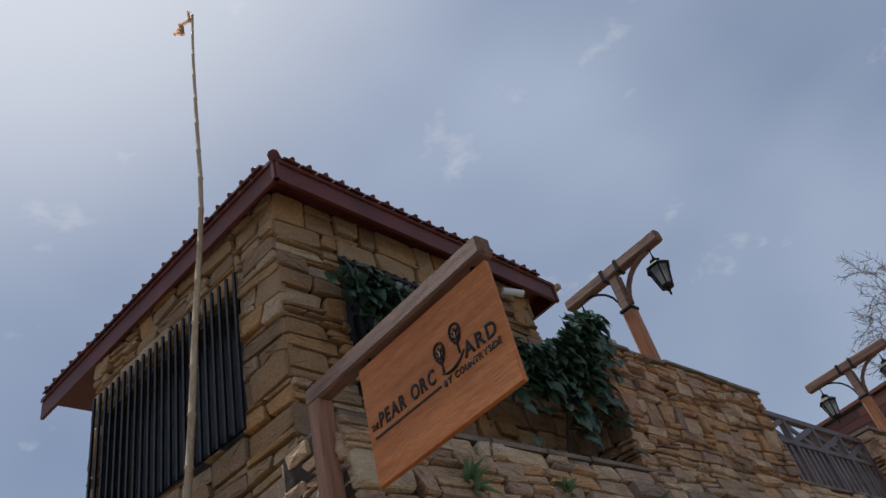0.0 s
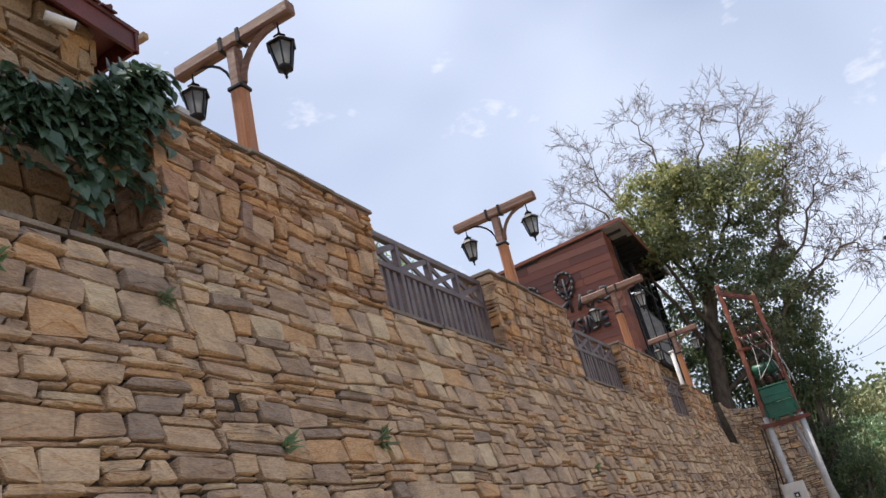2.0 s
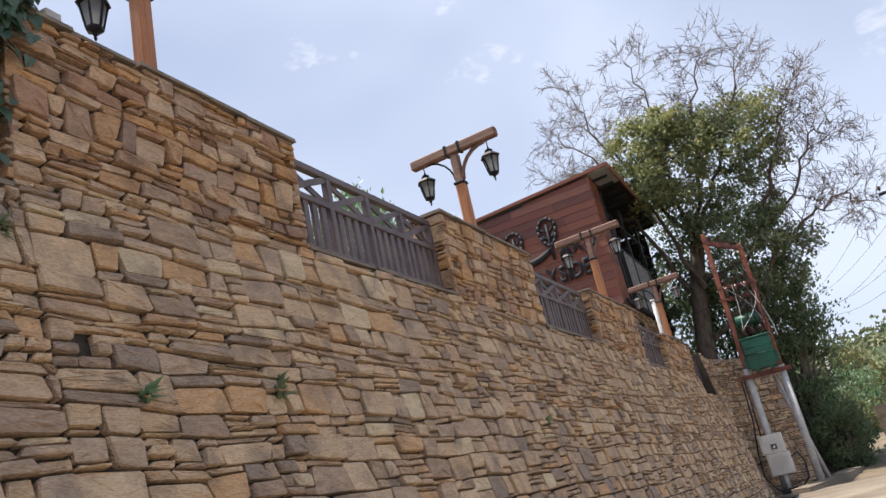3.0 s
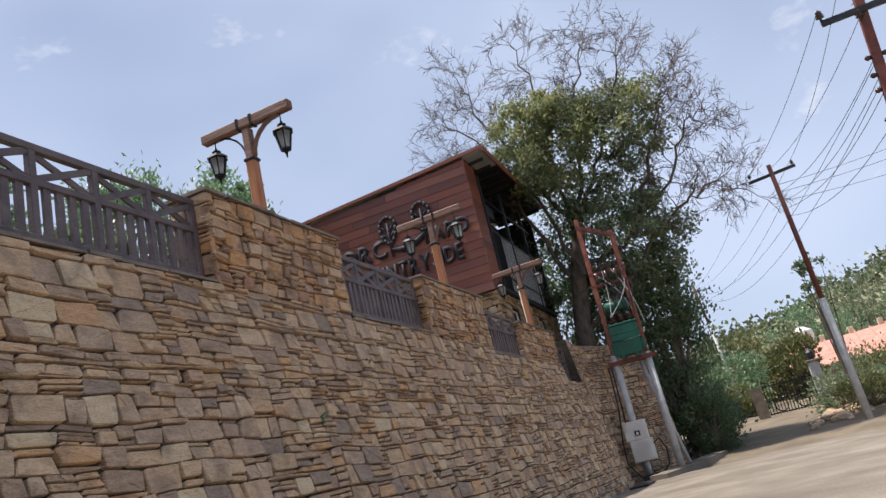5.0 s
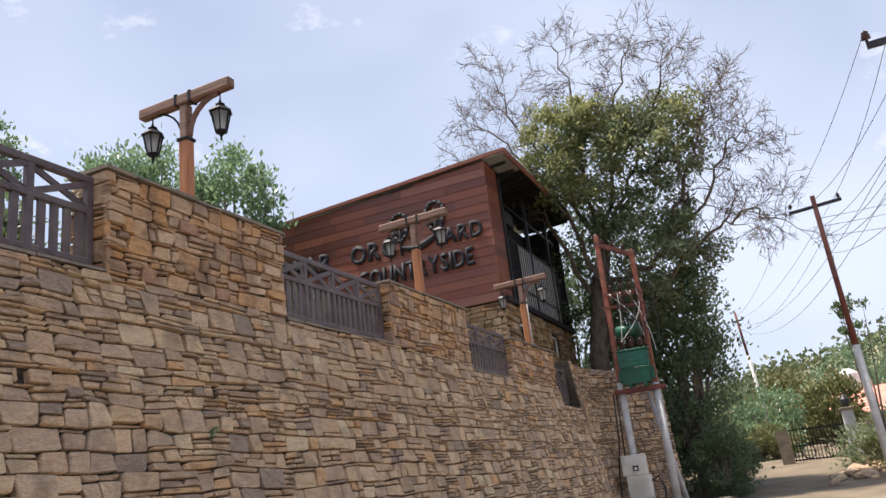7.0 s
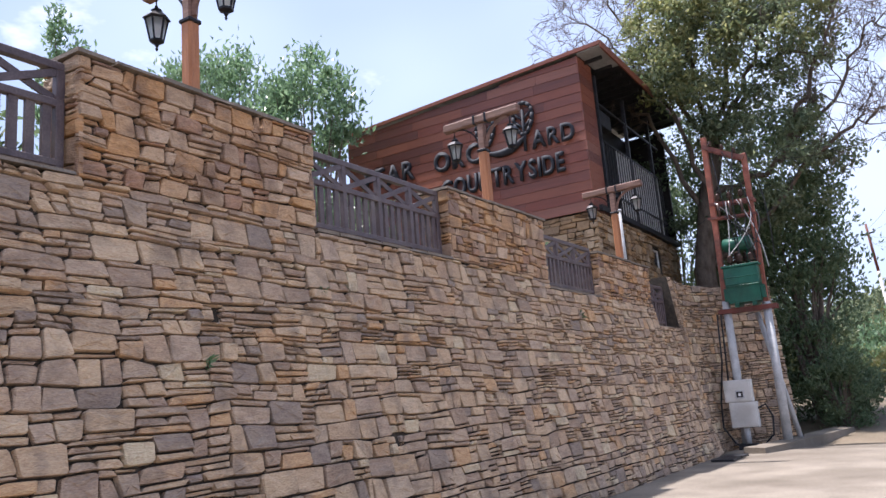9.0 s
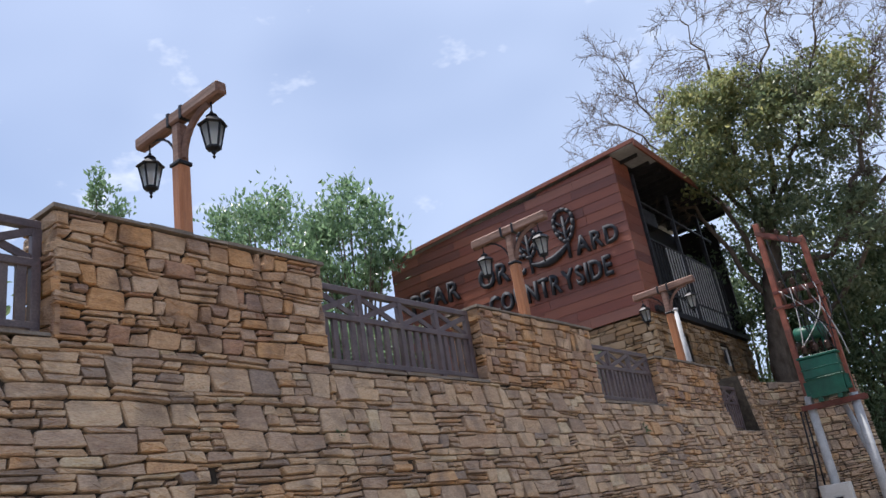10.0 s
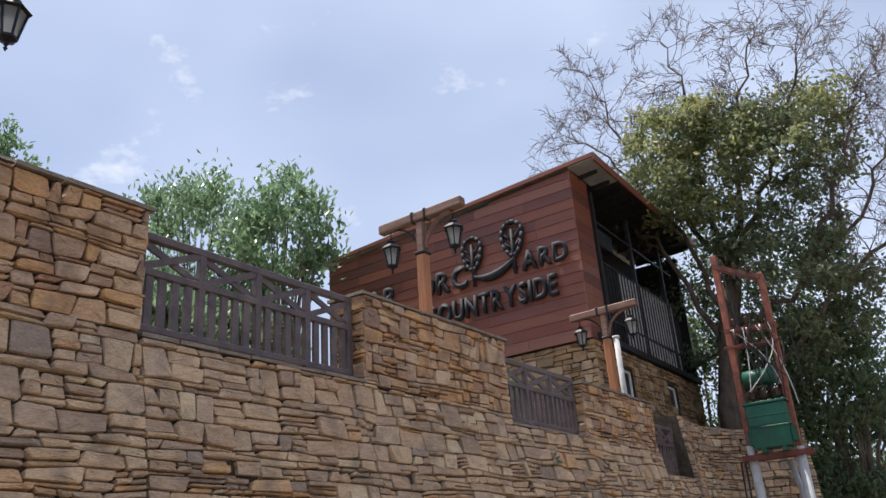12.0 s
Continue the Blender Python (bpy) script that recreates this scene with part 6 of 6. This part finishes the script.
def stone_shell(rng, quad, point, out, deep=0.055, proud=0.03, gap=0.008):
    """One rough block: a back ring, an outline ring, an inset front ring and a raised middle."""
    cs = sum(q[0] for q in quad) / 4
    cz = sum(q[1] for q in quad) / 4
    h = abs(quad[3][1] - quad[0][1])
    base = rng.uniform(-0.018, proud)
    tilt_s, tilt_z = rng.uniform(-0.012, 0.012), rng.uniform(-0.010, 0.010)
    ring = []
    for q in quad:
        ds, dz = q[0] - cs, q[1] - cz
        ls, lz = max(abs(ds), 1e-3), max(abs(dz), 1e-3)
        g = gap * rng.uniform(0.5, 1.7)
        ring.append((cs + ds * max(0.3, 1 - g / ls), cz + dz * max(0.3, 1 - g / lz)))
    # corners knocked off: eight-sided outline
    octo = []
    for k in range(4):
        a, b, c = ring[k - 1], ring[k], ring[(k + 1) % 4]
        f, f2 = rng.uniform(0.015, 0.13), rng.uniform(0.015, 0.16)
        octo.append((b[0] + (a[0] - b[0]) * f, b[1] + (a[1] - b[1]) * f))
        octo.append((b[0] + (c[0] - b[0]) * f2, b[1] + (c[1] - b[1]) * f2))
    inset = min(0.006, h * 0.1)
    verts = []
    for s, z in octo:
        verts.append(point(s, z) - out * deep)
    for s, z in octo:
        verts.append(point(s, z) + out * (base - 0.007))
    for s, z in octo:
        ds, dz = s - cs, z - cz
        l = max(math.hypot(ds, dz), 1e-3)
        f = max(0.55, 1 - inset * rng.uniform(0.8, 1.8) / l)
        verts.append(point(cs + ds * f, cz + dz * f) + out * (base + rng.uniform(-0.004, 0.006) + tilt_s * ds / 0.2 + tilt_z * dz / 0.1))
    for s, z in octo:
        f = rng.uniform(0.42, 0.6)
        verts.append(point(cs + (s - cs) * f, cz + (z - cz) * f) + out * (base + rng.uniform(-0.006, 0.012) + (tilt_s * (s - cs) / 0.2 + tilt_z * (z - cz) / 0.1) * f))
    verts.append(point(cs, cz) + out * (base + rng.uniform(-0.004, 0.012)))
    faces = []
    for r in (0, 8, 16):
        for k in range(8):
            n = (k + 1) % 8
            faces.append((r + k, r + n, r + 8 + n, r + 8 + k))
    for k in range(8):
        faces.append((24 + k, 24 + (k + 1) % 8, 32))
    return verts, faces


def face_with(parent, quads, point, out, material, rng, single=lambda s, z: True, most=300, name="stone", **kw):
    """The nearest pieces as parts of their own, the rest joined."""
    rest_v, rest_f, count = [], [], 0
    for q in quads:
        o = out(q[0][0], q[0][1]) if callable(out) else out
        v, f = stone_shell(rng, q, point, o, **kw)
        if single(q[0][0], q[0][1]) and count < most:
            me = bpy.data.meshes.new(name)
            me.from_pydata(v, [], f)
            me.materials.append(material)
            ob = new(name, me)
            ob.parent = parent
            ob.matrix_parent_inverse = world_of(parent).inverted()
            count += 1
        else:
            b = len(rest_v)
            rest_v += v
            rest_f += [tuple(b + i for i in face) for face in f]
    if rest_v:
        me = bpy.data.meshes.new("rubble_facing")
        me.from_pydata(rest_v, [], rest_f)
        me.materials.append(material)
        ob = new("rubble_facing", me)
        ob.parent = parent
        ob.matrix_parent_inverse = world_of(parent).inverted()
        tagged(ob, kind="stuff")


def stone_everything():
    rng = random.Random(41)
    HGT, WID = (0.055, 0.085, 0.115, 0.14, 0.165, 0.19, 0.225), (0.14, 0.44)
    slope = Vector((1, -0.03, BATTER)).normalized()
    lower = lay_stones(rng, -3.0, 25.75, -0.05, 4.02, HGT, WID, top=wall_top, holes=WEEPS, cuts=(2.72, 5.62, 13.72, 19.35, 24.45), keep=lambda a, b, c, d: d > ground_z(a) - 0.1)
    face_with(WALL, lower, lambda s, z: Vector((face_x(s, z), s, z)), slope, M_STONE, rng, single=lambda s, z: 2.9 < s < 6.6 and z > 1.6)
    for (y0, y1, z0, z1), ob in zip(PIERS, PIER_OBS):
        q = lay_stones(rng, y0, y1, wall_top((y0 + y1) / 2) if y0 > 6 else 4.02, z1, HGT[1:], (0.1, 0.34))
        face_with(ob, q, lambda s, z: Vector((wx(s), s, z)), Vector((1, -0.03, 0)).normalized(), M_STONE_PIER, rng, most=200)
        q = lay_stones(rng, 0.0, 1.3 if y0 < 6 else THICK, (3.84 if y0 < 6 else z0), z1 - (0.04 if y0 < 6 else 0), HGT[1:], (0.14, 0.3))
        face_with(ob, q, lambda s, z, y=y0: Vector((wx(y) - s, y, z)), Vector((0, -1, 0)), M_STONE_PIER, rng, most=60)
        q = lay_stones(rng, 0.0, THICK, z0, z1, HGT[1:], (0.14, 0.3))
        face_with(ob, q, lambda s, z, y=y1: Vector((wx(y) - THICK + s, y, z)), Vector((0, 1, 0)), M_STONE, rng, most=0)
    q = lay_stones(rng, 0.0, THICK + 0.1, 3.0, 3.79, HGT[1:], (0.14, 0.3))
    face_with(WALL, q, lambda s, z: Vector((face_x(2.72, z) - s, 2.72, z)), Vector((0, -1, 0)), M_STONE, rng, most=0)
    # house: dressed blocks, longer at the corner
    H2, W2 = (0.11, 0.15, 0.19, 0.22), (0.16, 0.46)
    w0, w1, wz0, wz1 = HOUSE_WIN
    q = lay_stones(rng, 0.0, H_LONG, 2.98, H_TOP, H2, W2, 0.8, cuts=(w0, w1), keep=lambda a, b, c, d: b <= w0 + 0.01 or a >= w1 - 0.01 or d <= wz0 + 0.03 or c >= wz1 - 0.03)
    face_with(HOUSE_WALLS[0], q, lambda u, z: HC + HU * u + Vector((0, 0, z)), HN, M_STONE_WARM, rng, most=300)
    v0, v1, vz0, vz1 = ROAD_WIN
    q = lay_stones(rng, 0.0, H_DEEP, 2.98, H_TOP, H2, W2, 0.8, cuts=(v0, v1), keep=lambda a, b, c, d: b <= v0 + 0.01 or a >= v1 - 0.01 or d <= vz0 + 0.03 or c >= vz1 - 0.03)
    face_with(HOUSE_WALLS[4], q, lambda s, z: Vector((HC.x, HC.y + s, z)), Vector((1, 0, 0)), M_STONE_WARM, rng, most=300)
    q = lay_stones(rng, 0.0, 2.0, 3.9, H_TOP, H2, W2, 0.8)
    face_with(HOUSE_WALLS[8], q, lambda s, z: Vector((HC.x - s, HC.y + H_DEEP + 0.05, z)), Vector((0, 1, 0)), M_STONE_WARM, rng, most=0)
    # stone ground floor under the cedar front
    q = lay_stones(rng, CL, CR, 3.6, CZ - 0.02, H2, W2, 0.8)
    face_with(GROUND_FLOOR, q, lambda s, z: Vector((s, CF + 0.08, z)), Vector((0, -1, 0)), M_STONE_WARM, rng, single=lambda s, z: s > -7)
    q = lay_stones(rng, CF + 0.1, CB, 3.3, CZ, H2, W2, 0.8, keep=lambda a, b, c, d: not any(b > o[0] + 0.02 and a < o[1] - 0.02 and d > o[2] + 0.03 and c < o[3] - 0.03 for o in ((27.3, 28.2, 5.6, 6.25), (30.6, 31.4, 5.7, 6.3))), cuts=(27.3, 28.2, 30.6, 31.4))
    face_with(GROUND_FLOOR, q, lambda s, z: Vector((CR - 0.01, s, z)), Vector((1, 0, 0)), M_STONE_WARM, rng, most=0)
    # curved wall

    def cpt(s, z):
        x, y, (nx, ny) = curve_at(min(max(s, 0.0), CURVE_LONG - 1e-4))
        lean = 0.12 * (curve_top(s) - z)
        return Vector((x + nx * lean, y + ny * lean, z))

    def cout(s, z):
        _, _, (nx, ny) = curve_at(min(max(s, 0.0), CURVE_LONG - 1e-4))
        return Vector((nx, ny, 0.1)).normalized()
    q = lay_stones(rng, 0.0, CURVE_LONG, 0.3, 4.67, HGT, (0.12, 0.36), top=curve_top)
    face_with(CURVED, q, cpt, cout, M_STONE, rng, most=0)


stone_everything()
